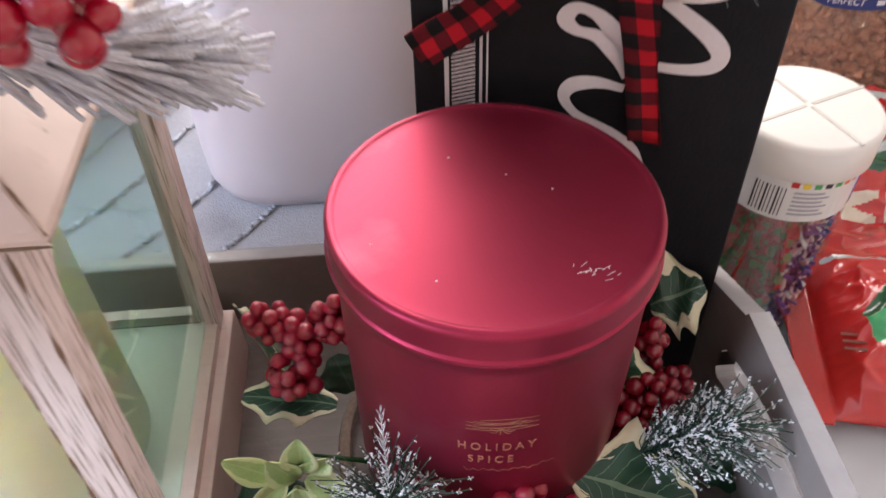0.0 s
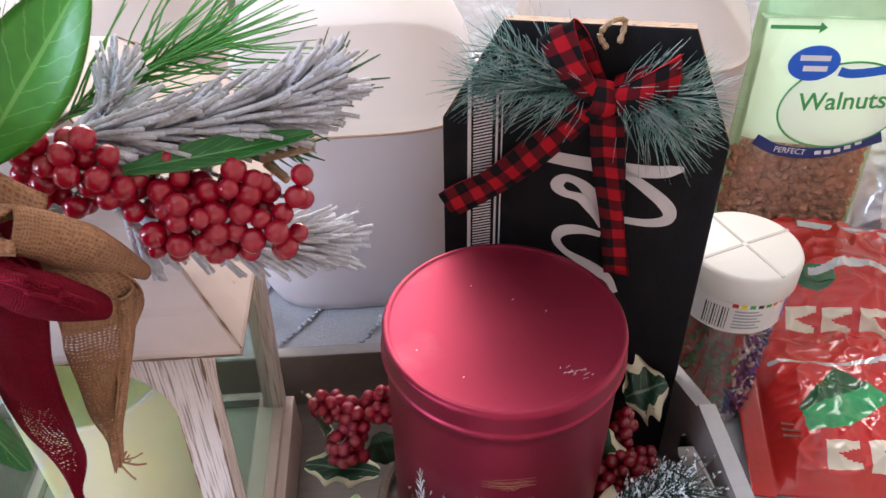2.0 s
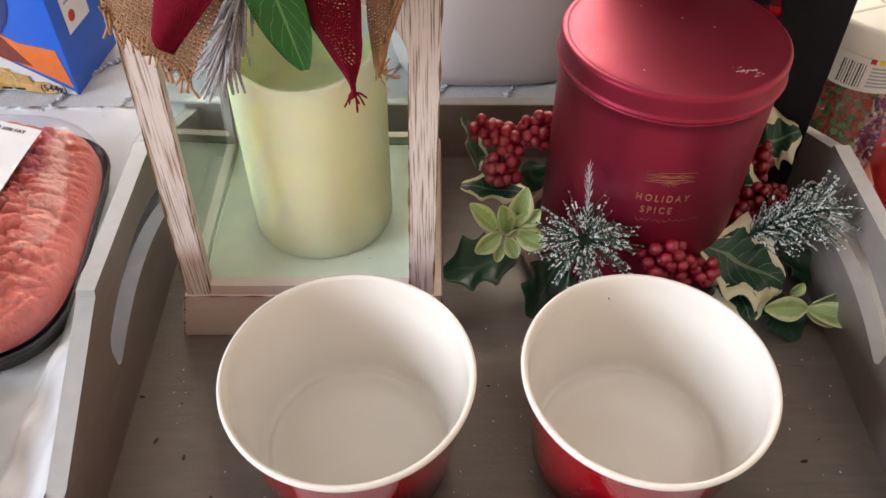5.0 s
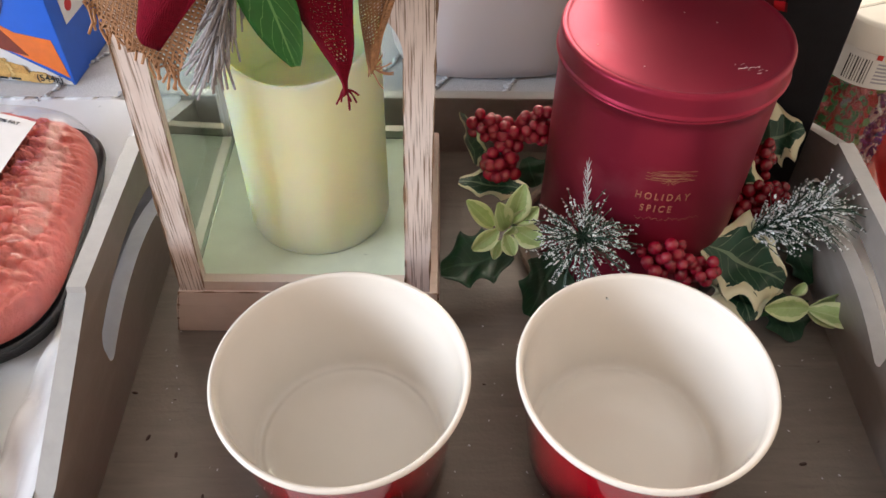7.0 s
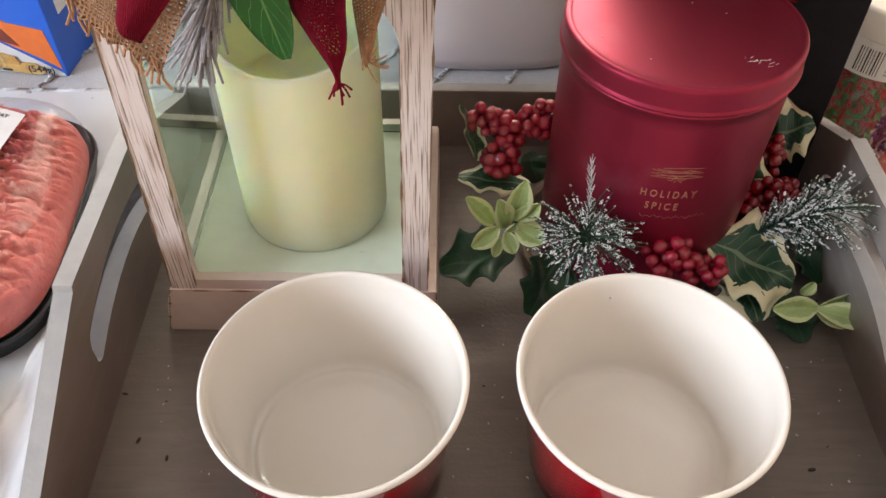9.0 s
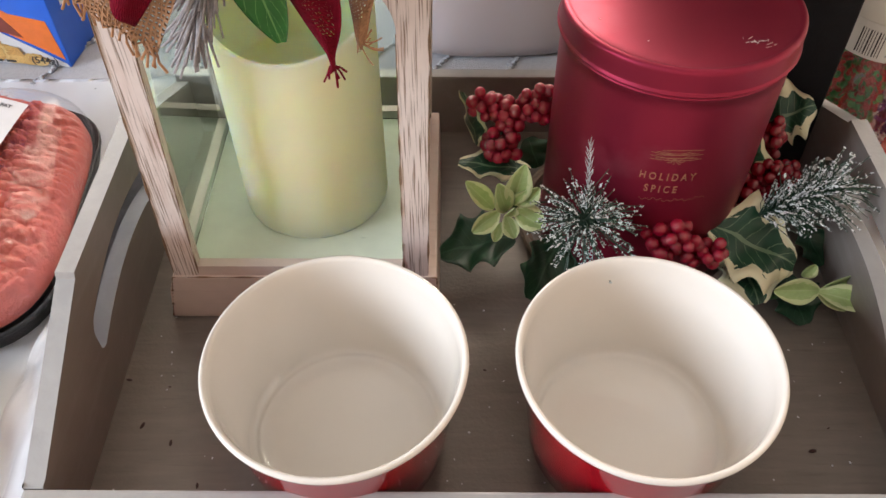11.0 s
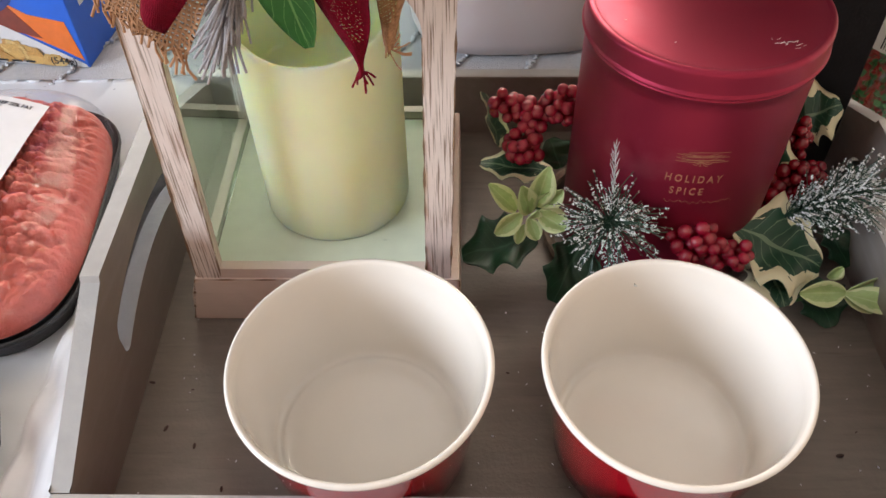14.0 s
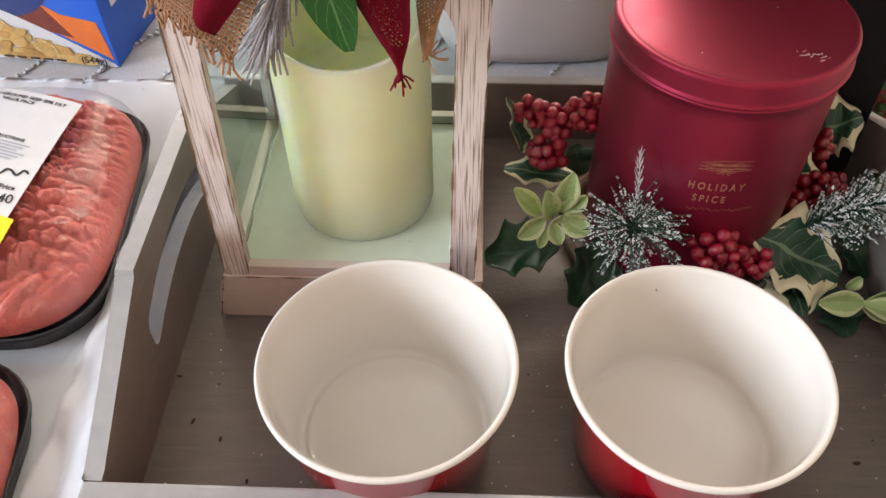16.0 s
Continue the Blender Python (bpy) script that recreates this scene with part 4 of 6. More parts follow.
sm = pn.new("ShaderNodeMath")
sm.operation = "ADD"
pl_.new(bands[0].outputs[0], sm.inputs[0])
pl_.new(bands[1].outputs[0], sm.inputs[1])
hf = pn.new("ShaderNodeMath")
hf.operation = "MULTIPLY"
hf.inputs[1].default_value = 0.5
pl_.new(sm.outputs[0], hf.inputs[0])
rp = pn.new("ShaderNodeValToRGB")
rp.color_ramp.interpolation = "CONSTANT"
rp.color_ramp.elements[0].color = (0.42, 0.010, 0.018, 1)
rp.color_ramp.elements[1].position = 0.75
rp.color_ramp.elements[1].color = (0.010, 0.009, 0.010, 1)
e = rp.color_ramp.elements.new(0.3)
e.color = (0.11, 0.008, 0.012, 1)
pl_.new(hf.outputs[0], rp.inputs[0])
pl_.new(rp.outputs[0], pn["Principled BSDF"].inputs["Base Color"])
pn["Principled BSDF"].inputs["Roughness"].default_value = 0.85
pn["Principled BSDF"].inputs["Specular IOR Level"].default_value = 0.15


def sp(u, v, d):
    """A place on the sign: u across, v up, d in front of its face."""
    return Vector((u, -d, v))


def bow_piece(name, a, b, **kw):
    return part(name, ribbon([sp(*p) for p in a], [sp(*p) for p in b], **kw), PLAID, sign, "red and black plaid ribbon")


bow_piece("ribbon_tail", [(0.000, 0.213, 0.012), (-0.020, 0.192, 0.009), (-0.042, 0.170, 0.007), (-0.0635, 0.155, 0.006)],
          [(0.011, 0.207, 0.012), (-0.010, 0.183, 0.010), (-0.033, 0.160, 0.008), (-0.056, 0.1435, 0.006)], ripple=0.0012)
bow_piece("ribbon_tail", [(0.003, 0.206, 0.013), (0.006, 0.180, 0.010), (0.012, 0.150, 0.007), (0.0165, 0.1215, 0.006)],
          [(0.017, 0.205, 0.013), (0.0205, 0.180, 0.010), (0.023, 0.150, 0.007), (0.0285, 0.1205, 0.006)], ripple=0.0010, waves=1.5)
bow_piece("ribbon_loop", [(0.002, 0.210, 0.014), (-0.010, 0.222, 0.019), (-0.019, 0.236, 0.016), (-0.012, 0.231, 0.008), (0.002, 0.214, 0.006)],
          [(0.009, 0.212, 0.014), (0.001, 0.227, 0.019), (-0.006, 0.244, 0.016), (0.000, 0.236, 0.008), (0.009, 0.216, 0.006)], bulge=0.0015, ripple=0.0006)
bow_piece("ribbon_loop", [(0.008, 0.206, 0.014), (0.022, 0.211, 0.020), (0.036, 0.216, 0.017), (0.026, 0.213, 0.008), (0.010, 0.209, 0.006)],
          [(0.010, 0.217, 0.014), (0.022, 0.225, 0.020), (0.0355, 0.234, 0.017), (0.028, 0.227, 0.008), (0.012, 0.219, 0.006)], bulge=0.001)
bow_piece("ribbon_knot", [(0.001, 0.205, 0.013), (0.004, 0.212, 0.019), (0.003, 0.220, 0.013)], [(0.013, 0.204, 0.013), (0.0135, 0.211, 0.019), (0.012, 0.219, 0.013)], bulge=0.002)
for path, n_ in (([(0.004, -0.008, 0.212), (-0.020, -0.010, 0.214), (-0.045, -0.008, 0.214)], 210), ([(0.010, -0.008, 0.214), (0.030, -0.010, 0.214), (0.045, -0.008, 0.213)], 190),
                 ([(0.000, -0.006, 0.214), (-0.022, -0.007, 0.224), (-0.038, -0.006, 0.228)], 90), ([(0.016, -0.006, 0.212), (0.030, -0.008, 0.204), (0.038, -0.006, 0.200)], 110)):
    part("twig", twig(path, 0.0007), STEM, sign)
    part("pine_needles", sprig(path, 0.026, int(n_ * 1.7), 0.00024, 62, taper=0.8, sides=3, jitter=22, ratio=0.45), TEALNEEDLE, sign, "frosted teal pine needles")
part("twine", add_tube(bmesh.new(), spline([(0.007, -0.004, 0.230), (0.004, -0.006, 0.236), (0.008, -0.004, 0.241), (0.013, 0.002, 0.2395), (0.012, -0.005, 0.233)], 24), lambda t: 0.0012 + 0.0003 * math.sin(t * 60), 7), RAFFIA, sign, "knotted jute twine")

# ---- candle ring round the tin ----
ring = empty("candle_ring", pose(TINX, TINY, 0.0), "artificial holly candle ring with red berries and frosted sprigs", "candle ring")
RI = ring.matrix_basis.inverted()
hoop = [Vector((0.058 * math.cos(a), 0.058 * math.sin(a), 0.006 + 0.001 * math.sin(5 * a))) for a in (2 * math.pi * k / 48 for k in range(49))]
part("wire_hoop", add_tube(bmesh.new(), hoop, 0.0028, 8, False), STEM, ring, "brown twig hoop")
# berry clusters: centre, half sizes, how many
for c, size, n_ in (((0.1585, 0.0850, 0.0680), (0.0085, 0.007, 0.009), 15), ((0.1690, 0.0800, 0.0660), (0.0085, 0.007, 0.008), 14), ((0.1835, 0.0800, 0.0715), (0.0090, 0.007, 0.010), 16), ((0.1650, 0.0700, 0.0540), (0.0105, 0.008, 0.0085), 22),
                   ((0.2420, 0.0120, 0.0480), (0.0115, 0.008, 0.0095), 24), ((0.2600, 0.0110, 0.0390), (0.0095, 0.007, 0.0065), 12), ((0.2873, 0.0480, 0.0400), (0.0110, 0.009, 0.0110), 22),
                   ((0.2985, 0.0520, 0.0490), (0.009, 0.007, 0.011), 18), ((0.2985, 0.0640, 0.0640), (0.005, 0.006, 0.012), 10), ((0.3080, 0.0580, 0.0440), (0.007, 0.006, 0.008), 10)):
    # Clusters right of the tin take a darker red that paints its shadow side.
    berries(ring, clump(c, size, int(n_ * 1.25), 0.0031), 0.0032, SHADEBERRY if c[0] > 0.27 else TRAYBERRY)
# holly leaves: stalk, tip, width, material, points
for base, tip, w, mt, sp_, up, roll in (
        ((0.1530, 0.0860, 0.0400), (0.1480, 0.0920, 0.0720), 0.026, HOLLY, 3, (0.9, -0.4, 0.2), 55),
        ((0.1800, 0.0620, 0.0430), (0.1440, 0.0690, 0.0465), 0.024, HOLLY, 3, (0, -0.6, 1), 22),
        ((0.1720, 0.0340, 0.0240), (0.1340, 0.0290, 0.0200), 0.036, HOLLY_DARK, 3, (0, -0.3, 1), 10),
        ((0.1966, 0.0386, 0.0240), (0.1815, 0.0092, 0.0040), 0.030, HOLLY_DARK, 3, (0.2, -0.6, 1), -10),
        ((0.2322, 0.0412, 0.0260), (0.2090, 0.0340, 0.0160), 0.028, HOLLY_DARK, 3, (0.2, -0.6, 1), 10),
        ((0.2640, 0.0260, 0.0420), (0.3110, 0.0160, 0.0260), 0.050, HOLLY, 3, (0.1, -0.60, 0.85), -8),
        ((0.2850, 0.0313, 0.0200), (0.2882, -0.0021, 0.0200), 0.036, HOLLY, 3, (0.3, -0.4, 1), 20),
        ((0.3078, 0.0920, 0.0515), (0.3246, 0.0880, 0.0666), 0.036, HOLLY, 3, (-0.2, -0.7, 0.8), -15),
        ((0.2776, 0.0520, 0.0490), (0.2883, 0.0560, 0.0705), 0.034, HOLLY, 3, (-0.3, -0.7, 0.6), 50),
        ((0.3088, 0.0207, 0.0100), (0.3154, -0.0039, 0.0040), 0.028, HOLLY_DARK, 3, (0, -0.3, 1), 0),
        ((0.3236, 0.0498, 0.0180), (0.3333, 0.0304, 0.0080), 0.020, HOLLY_DARK, 3, (0, -0.3, 1), 0),
        ((0.1794, 0.0800, 0.0502), (0.1857, 0.0700, 0.0390), 0.022, HOLLY_DARK, 3, (0, -0.6, 1), 0)):
    put_leaf(ring, base, tip, w, mt, sp_, up, roll, 0.22, 0.12, "holly_leaf", "cream-edged holly leaf" if mt is HOLLY else "dark green holly leaf")
# pale buds
for base, tip, w in (((0.1692, 0.0310, 0.0510), (0.1725, 0.0260, 0.0830), 0.0125), ((0.1662, 0.0310, 0.0460), (0.1600, 0.0250, 0.0715), 0.0110), ((0.1600, 0.0310, 0.0480), (0.1452, 0.0270, 0.0700), 0.0100),
                     ((0.1630, 0.0310, 0.0460), (0.1500, 0.0260, 0.0370), 0.0100), ((0.1662, 0.0290, 0.0452), (0.1708, 0.0240, 0.0350), 0.0085), ((0.1700, 0.0300, 0.0475), (0.1845, 0.0240, 0.0420), 0.0125),
                     ((0.1700, 0.0320, 0.0506), (0.1805, 0.0270, 0.0670), 0.0110), ((0.1645, 0.0310, 0.0380), (0.1615, 0.0260, 0.0295), 0.0060), ((0.1665, 0.0270, 0.0470), (0.1690, 0.0215, 0.0590), 0.0070),
                     ((0.3202, 0.0067, 0.0160), (0.2952, 0.0033, 0.0200), 0.013), ((0.3202, 0.0067, 0.0160), (0.3394, 0.0129, 0.0200), 0.010), ((0.3199, 0.0056, 0.0160), (0.3460, -0.0022, 0.0140), 0.013),
                     ((0.3200, 0.0083, 0.0140), (0.3328, -0.0011, 0.0100), 0.007), ((0.3143, 0.0159, 0.0160), (0.3203, 0.0184, 0.0220), 0.008)):
    put_leaf(ring, base, tip, w, BUD, 0, (0.1, -0.8, 0.6), random.uniform(-25, 25), 0.55, -0.06, "bud_leaf", "pale green waxy bud leaf")
for p in ([(0.2941, 0.0072, 0.0080), (0.3214, 0.0083, 0.0140), (0.3398, 0.0031, 0.0140)], [(0.1891, 0.0505, 0.0200), (0.1697, 0.0471, 0.0340)]):
    part("stem", twig([Vector(q) - Vector((TINX, TINY, 0)) for q in p], 0.0012), NEEDLE, ring)


def tinsel_sprig(centre, towards, length, count, spread=88.0, stem=0.004):
    """A tuft of dark needles with glittering tips."""
    c, t = Vector(centre) - Vector((TINX, TINY, 0)), Vector(towards) - Vector((TINX, TINY, 0))
    d = (t - c).normalized()
    s = d.cross(Vector((0, 0, 1))).normalized()
    q = s.cross(d)
    dark, tips = bmesh.new(), bmesh.new()
    for k in range(count):
        a, th = k * 2.39996, radians(12 + spread * math.sqrt(random.random()))
        a += random.uniform(-0.7, 0.7)
        way = math.cos(th) * d + math.sin(th) * (math.cos(a) * s + math.sin(a) * q)
        p = c + d * random.uniform(-0.006, stem)
        ln = length * random.uniform(0.55, 1.2)
        sag = Vector((0, 0, -0.12 * ln))
        e = p + way * ln + sag
        bow = Vector([random.uniform(-1, 1) for _ in range(3)]) * 0.0025
        add_tube(dark, [p, p + way * ln * 0.55 + bow, e], 0.00022, 3)
        for j in range(6):
            u = 1 - 0.65 * random.random() ** 1.6
            o = p + way * ln * u + sag * u * u
            w = Vector([random.uniform(-1, 1) for _ in range(3)]) * 0.0006
            add_tube(tips, [o - w, o + w], 0.00026 * random.uniform(0.6, 1.5), 4)
    part("sprig_needles", dark, DARKNEEDLE, ring, "dark green tinsel needles")
    part("glitter", tips, TINSEL, ring, "silver glitter on the needle tips")


tinsel_sprig((0.2001, 0.0100, 0.0609), (0.1945, -0.0120, 0.1154), 0.025, 210)
tinsel_sprig((0.2925, 0.0300, 0.0478), (0.3220, 0.0220, 0.0776), 0.021, 330, 46.0, 0.030)
spike = [(0.1998, 0.0100, 0.0628), (0.1993, 0.0140, 0.0844), (0.1990, 0.0220, 0.0981)]
part("tall_spike", sprig([Vector(q) - Vector((TINX, TINY, 0)) for q in spike], 0.0045, 46, 0.00026, 34, sides=3), TINSEL, ring, "glittered silver spike")

# ---- swag on the lantern roof ----
swag = empty("christmas_swag", pose(0.105, -0.020, 0.262), "swag of frosted pine, red berries and burlap bow on the lantern", "swag")
SO = Vector((0.105, -0.020, 0.262))


def rel(*pts):
    return [Vector(p) - SO for p in pts]


def cloth(name, a, b, mats, label, **kw):
    return part(name, ribbon(rel(*a), rel(*b), **kw), mats, swag, label)


def cloth_tube(name, path, radius, squash, mats, label, n=26, sides=22, thick=0.0009):
    """A loop of ribbon seen as a soft open roll: radius by 0..1, squashed across."""
    pts = spline(rel(*path), n)
    bm = bmesh.new()
    uvl = bm.loops.layers.uv.new("UVMap")
    layers = []
    for k in (0, 1):
        rows = []
        for i, p in enumerate(pts):
            d = (pts[min(i + 1, n)] - pts[max(i - 1, 0)]).normalized()
            s = d.cross(Vector((0, -0.6, 0.8))).normalized()
            q = s.cross(d)
            r = radius(i / n) - k * thick
            rows.append([bm.verts.new(p + r * (math.cos(a) * s * squash + math.sin(a) * q) * (1 + 0.06 * math.sin(3 * a + 5 * i / n))) for a in (2 * math.pi * j / sides for j in range(sides))])
        layers.append(rows)
    for k, rows in enumerate(layers):
        for i in range(n):
            for j in range(sides):
                idx = [(i, j), (i, j + 1), (i + 1, j + 1), (i + 1, j)]
                f = bm.faces.new([rows[p][q % sides] for p, q in (idx if not k else idx[::-1])])
                f.smooth = True
                for lp, (p, q) in zip(f.loops, idx if not k else idx[::-1]):
                    lp[uvl].uv = (q * 0.0018, p * 0.0016)
    for i in (0, n):
        for j in range(sides):
            bm.faces.new((layers[0][i][j], layers[0][i][(j + 1) % sides], layers[1][i][(j + 1) % sides], layers[1][i][j]))
    return part(name, bm, mats, swag, label)


# burlap and crimson tails
cloth("burlap_tail", [(0.0932, -0.0360, 0.2822), (0.0512, -0.0360, 0.2615), (0.0425, -0.0400, 0.2396), (0.0324, -0.0440, 0.2124)], [(0.0960, -0.0360, 0.2815), (0.0870, -0.0360, 0.2608), (0.0808, -0.0420, 0.2382), (0.0547, -0.0460, 0.1902)], [BURLAP, BURLAP_LOOSE], "natural burlap ribbon tail with a frayed end",
      nu=36, nv=14, bulge=0.002, ripple=0.0010, fray=0.004, loose=lambda u, v: u > 0.62)
cloth("burlap_tail", [(0.1000, -0.0340, 0.2780), (0.1130, -0.0300, 0.2480), (0.1085, -0.0240, 0.2230), (0.1076, -0.0220, 0.2040), (0.1080, -0.0220, 0.1900), (0.1088, -0.0230, 0.1790)], [(0.1060, -0.0330, 0.2770), (0.1325, -0.0260, 0.2500), (0.1275, -0.0220, 0.2310), (0.1220, -0.0220, 0.2140), (0.1165, -0.0220, 0.1980), (0.1115, -0.0230, 0.1780)], [BURLAP, BURLAP_LOOSE],
      "loose-woven burlap ribbon tail", nu=48, nv=14, bulge=0.003, ripple=0.0010, fray=0.005, loose=lambda u, v: 0.30 < u < 0.86 and v < 0.85)
cloth("burlap_tail", [(0.1326, -0.0270, 0.2490), (0.1276, -0.0235, 0.2310), (0.1221, -0.0235, 0.2140), (0.1166, -0.0235, 0.1980), (0.1116, -0.0240, 0.1790)], [(0.1290, -0.0290, 0.2470), (0.1245, -0.0260, 0.2295), (0.1194, -0.0255, 0.2130), (0.1146, -0.0250, 0.1970), (0.1104, -0.0245, 0.1790)], [BURLAP, BURLAP_LOOSE],
      "folded hem of the burlap tail", nu=40, nv=4, bulge=0.0010)
cloth("crimson_tail", [(0.0912, -0.0360, 0.2833), (0.0887, -0.0420, 0.2679), (0.0854, -0.0450, 0.2578), (0.0695, -0.0480, 0.2492), (0.0568, -0.0500, 0.2390), (0.0497, -0.0490, 0.2139)], [(0.0965, -0.0360, 0.2820), (0.0989, -0.0420, 0.2715), (0.1001, -0.0470, 0.2587), (0.0882, -0.0510, 0.2405), (0.0712, -0.0530, 0.2237), (0.0535, -0.0510, 0.2026)],
      [RED_CLOTH, RED_LOOSE], "crimson burlap ribbon tail", nu=36, nv=12, bulge=0.004, ripple=0.0012)
cloth("crimson_tail", [(0.0960, -0.0390, 0.2850), (0.0985, -0.0370, 0.2680), (0.0930, -0.0300, 0.2356), (0.0868, -0.0225, 0.2055), (0.0945, -0.0270, 0.1895), (0.1012, -0.0345, 0.1810), (0.1018, -0.0360, 0.1770)], [(0.1010, -0.0380, 0.2840), (0.1180, -0.0390, 0.2640), (0.1087, -0.0300, 0.2279), (0.1065, -0.0300, 0.2027), (0.1055, -0.0310, 0.1900), (0.1038, -0.0345, 0.1818), (0.1038, -0.0360, 0.1775)],
      [RED_CLOTH, RED_LOOSE], "crimson burlap tail with a loose weave near its end", nu=44, nv=14, bulge=0.003, ripple=0.0008, loose=lambda u, v: 0.42 < u < 0.72 and 0.30 < v < 0.85)
bm = bmesh.new()
for k in range(9):
    p = Vector((0.1028, -0.0360, 0.1785)) - SO + Vector((random.uniform(-1, 1) * 0.0012, 0, 0))
    w = Vector((random.uniform(-0.004, 0.008), random.uniform(-0.002, 0.002), random.uniform(-0.009, 0.001)))
    add_tube(bm, spline([p, p + w * 0.5 + Vector((0, 0, 0.0008)), p + w], 6), 0.00035, 5)
tagged(part("frayed_threads", bm, RED_CLOTH, swag, "frayed crimson threads"), kind="stuff")
bm = bmesh.new()
for k in range(22):
    t_ = k / 21
    p = Vector((0.0335, -0.0450, 0.2122)).lerp(Vector((0.0552, -0.0470, 0.1911)), t_) - SO
    ln = random.uniform(0.002, 0.009)
    add_tube(bm, [p + Vector((0, 0, 0.002)), p + Vector((random.uniform(-0.001, 0.001), 0, -ln * 0.5)), p + Vector((random.uniform(-0.002, 0.002), random.uniform(-0.001, 0.001), -ln))], 0.00045, 5)
for k in range(12):
    p = Vector((0.1100, -0.0240, 0.1790)) - SO
    w = Vector((random.uniform(-0.002, 0.010), random.uniform(-0.002, 0.002), random.uniform(-0.008, 0.006)))
    add_tube(bm, spline([p, p + w * 0.6 + Vector((0, 0, -0.001)), p + w], 6), 0.0003, 4)
tagged(part("frayed_threads", bm, BURLAP, swag, "frayed burlap threads"), kind="stuff")
# loops and knot
cloth_tube("burlap_loop", [(0.1147, -0.0360, 0.2744), (0.1203, -0.0320, 0.2688), (0.1266, -0.0260, 0.2592), (0.1325, -0.0180, 0.2453)], lambda t: 0.0050 + 0.0006 * math.sin(math.pi * t) - 0.0030 * max(0, t - 0.6) / 0.4, 1.0, BURLAP, "rolled burlap bow loop")
cloth("burlap_loop", [(0.0909, -0.0320, 0.2847), (0.1013, -0.0360, 0.2905), (0.1098, -0.0380, 0.2852), (0.1192, -0.0370, 0.2804)], [(0.0943, -0.0360, 0.2842), (0.1040, -0.0410, 0.2895), (0.1099, -0.0430, 0.2840), (0.1146, -0.0400, 0.2789)], [BURLAP, BURLAP_LOOSE], "burlap ribbon edge by the knot", bulge=0.0012)
cloth("burlap_loop", [(0.1033, -0.0360, 0.2850), (0.1071, -0.0380, 0.2799), (0.1111, -0.0400, 0.2760), (0.1176, -0.0400, 0.2734)], [(0.1042, -0.0390, 0.2835), (0.1072, -0.0420, 0.2789), (0.1123, -0.0440, 0.2747), (0.1187, -0.0430, 0.2725)], [BURLAP, BURLAP_LOOSE], "folded burlap edge of the open loop", bulge=0.0010)
cloth_tube("crimson_loop", [(0.1073, -0.0400, 0.2741), (0.1156, -0.0440, 0.2667), (0.1227, -0.0430, 0.2607), (0.1283, -0.0360, 0.2506)], lambda t: 0.0012 + 0.0038 * math.sin(math.pi * min(1, t * 0.88)) ** 0.8, 1.0, RED_CLOTH, "crimson burlap bow loop")
cloth("crimson_loop", [(0.1137, -0.0470, 0.2748), (0.1224, -0.0490, 0.2723), (0.1310, -0.0450, 0.2610)], [(0.1156, -0.0500, 0.2737), (0.1242, -0.0530, 0.2708), (0.1303, -0.0480, 0.2604)], [RED_CLOTH, RED_LOOSE], "folded crimson lip of the loop", bulge=0.0014, ripple=0.0005)
cloth_tube("crimson_loop", [(0.0938, -0.0340, 0.2805), (0.0886, -0.0400, 0.2820), (0.0818, -0.0440, 0.2832), (0.0713, -0.0400, 0.2797)], lambda t: 0.005 + 0.007 * math.sin(math.pi * min(1, t * 0.9)), 0.9, RED_CLOTH, "crimson burlap bow loop")
cloth_tube("burlap_loop", [(0.0918, -0.0280, 0.2839), (0.0868, -0.0320, 0.2919), (0.0767, -0.0320, 0.2950), (0.0645, -0.0280, 0.2906)], lambda t: 0.004 + 0.006 * math.sin(math.pi * min(1, t * 0.9)), 0.9, BURLAP, "rolled burlap bow loop")
cloth("crimson_loop", [(0.0934, -0.0320, 0.2831), (0.1034, -0.0320, 0.2795), (0.1160, -0.0300, 0.2727)], [(0.0942, -0.0350, 0.2766), (0.1049, -0.0360, 0.2689), (0.1187, -0.0360, 0.2609)], [RED_CLOTH, RED_LOOSE], "inner crimson ribbon of the bow", bulge=0.001, ripple=0.0006)
cloth("burlap_loop", [(0.0980, -0.0240, 0.2867), (0.1076, -0.0240, 0.2827), (0.1185, -0.0220, 0.2726)], [(0.0965, -0.0300, 0.2804), (0.1076, -0.0310, 0.2760), (0.1175, -0.0290, 0.2680)], [BURLAP, BURLAP_LOOSE], "inner burlap ribbon of the bow", bulge=0.001, ripple=0.0006)
cloth_tube("bow_knot", [(0.0931, -0.0380, 0.2844), (0.0977, -0.0410, 0.2859), (0.0989, -0.0380, 0.2827)], lambda t: 0.0030 - 0.0006 * math.cos(2 * math.pi * t), 1.0, RED_CLOTH, "gathered crimson knot")
# leaves
put_leaf(swag, (0.0740, -0.0280, 0.2370), (0.0862, -0.0280, 0.1810), 0.0185, LEAF_DARK, 0, (0, -1, 0.15), 8, 0.15, 0.02, "leaf", "dark glossy green veined leaf")
put_leaf(swag, (0.1035, -0.0165, 0.2775), (0.1340, -0.0060, 0.3150), 0.0200, LEAF_BRIGHT, 0, (0.1, -1, 0.3), -6, 0.18, 0.02, "leaf", "bright green veined leaf")
put_leaf(swag, (0.1291, -0.0100, 0.2695), (0.1753, 0.0040, 0.2689), 0.0078, LEAF_DARK, 0, (0, -0.1, 1.0), 20, 0.3, -0.03, "leaf", "dark green narrow leaf")
put_leaf(swag, (0.0748, -0.0050, 0.2719), (0.0936, 0.0000, 0.2802), 0.0090, LEAF_DARK, 0, (0, -0.6, 1), 20, 0.3, 0.05)
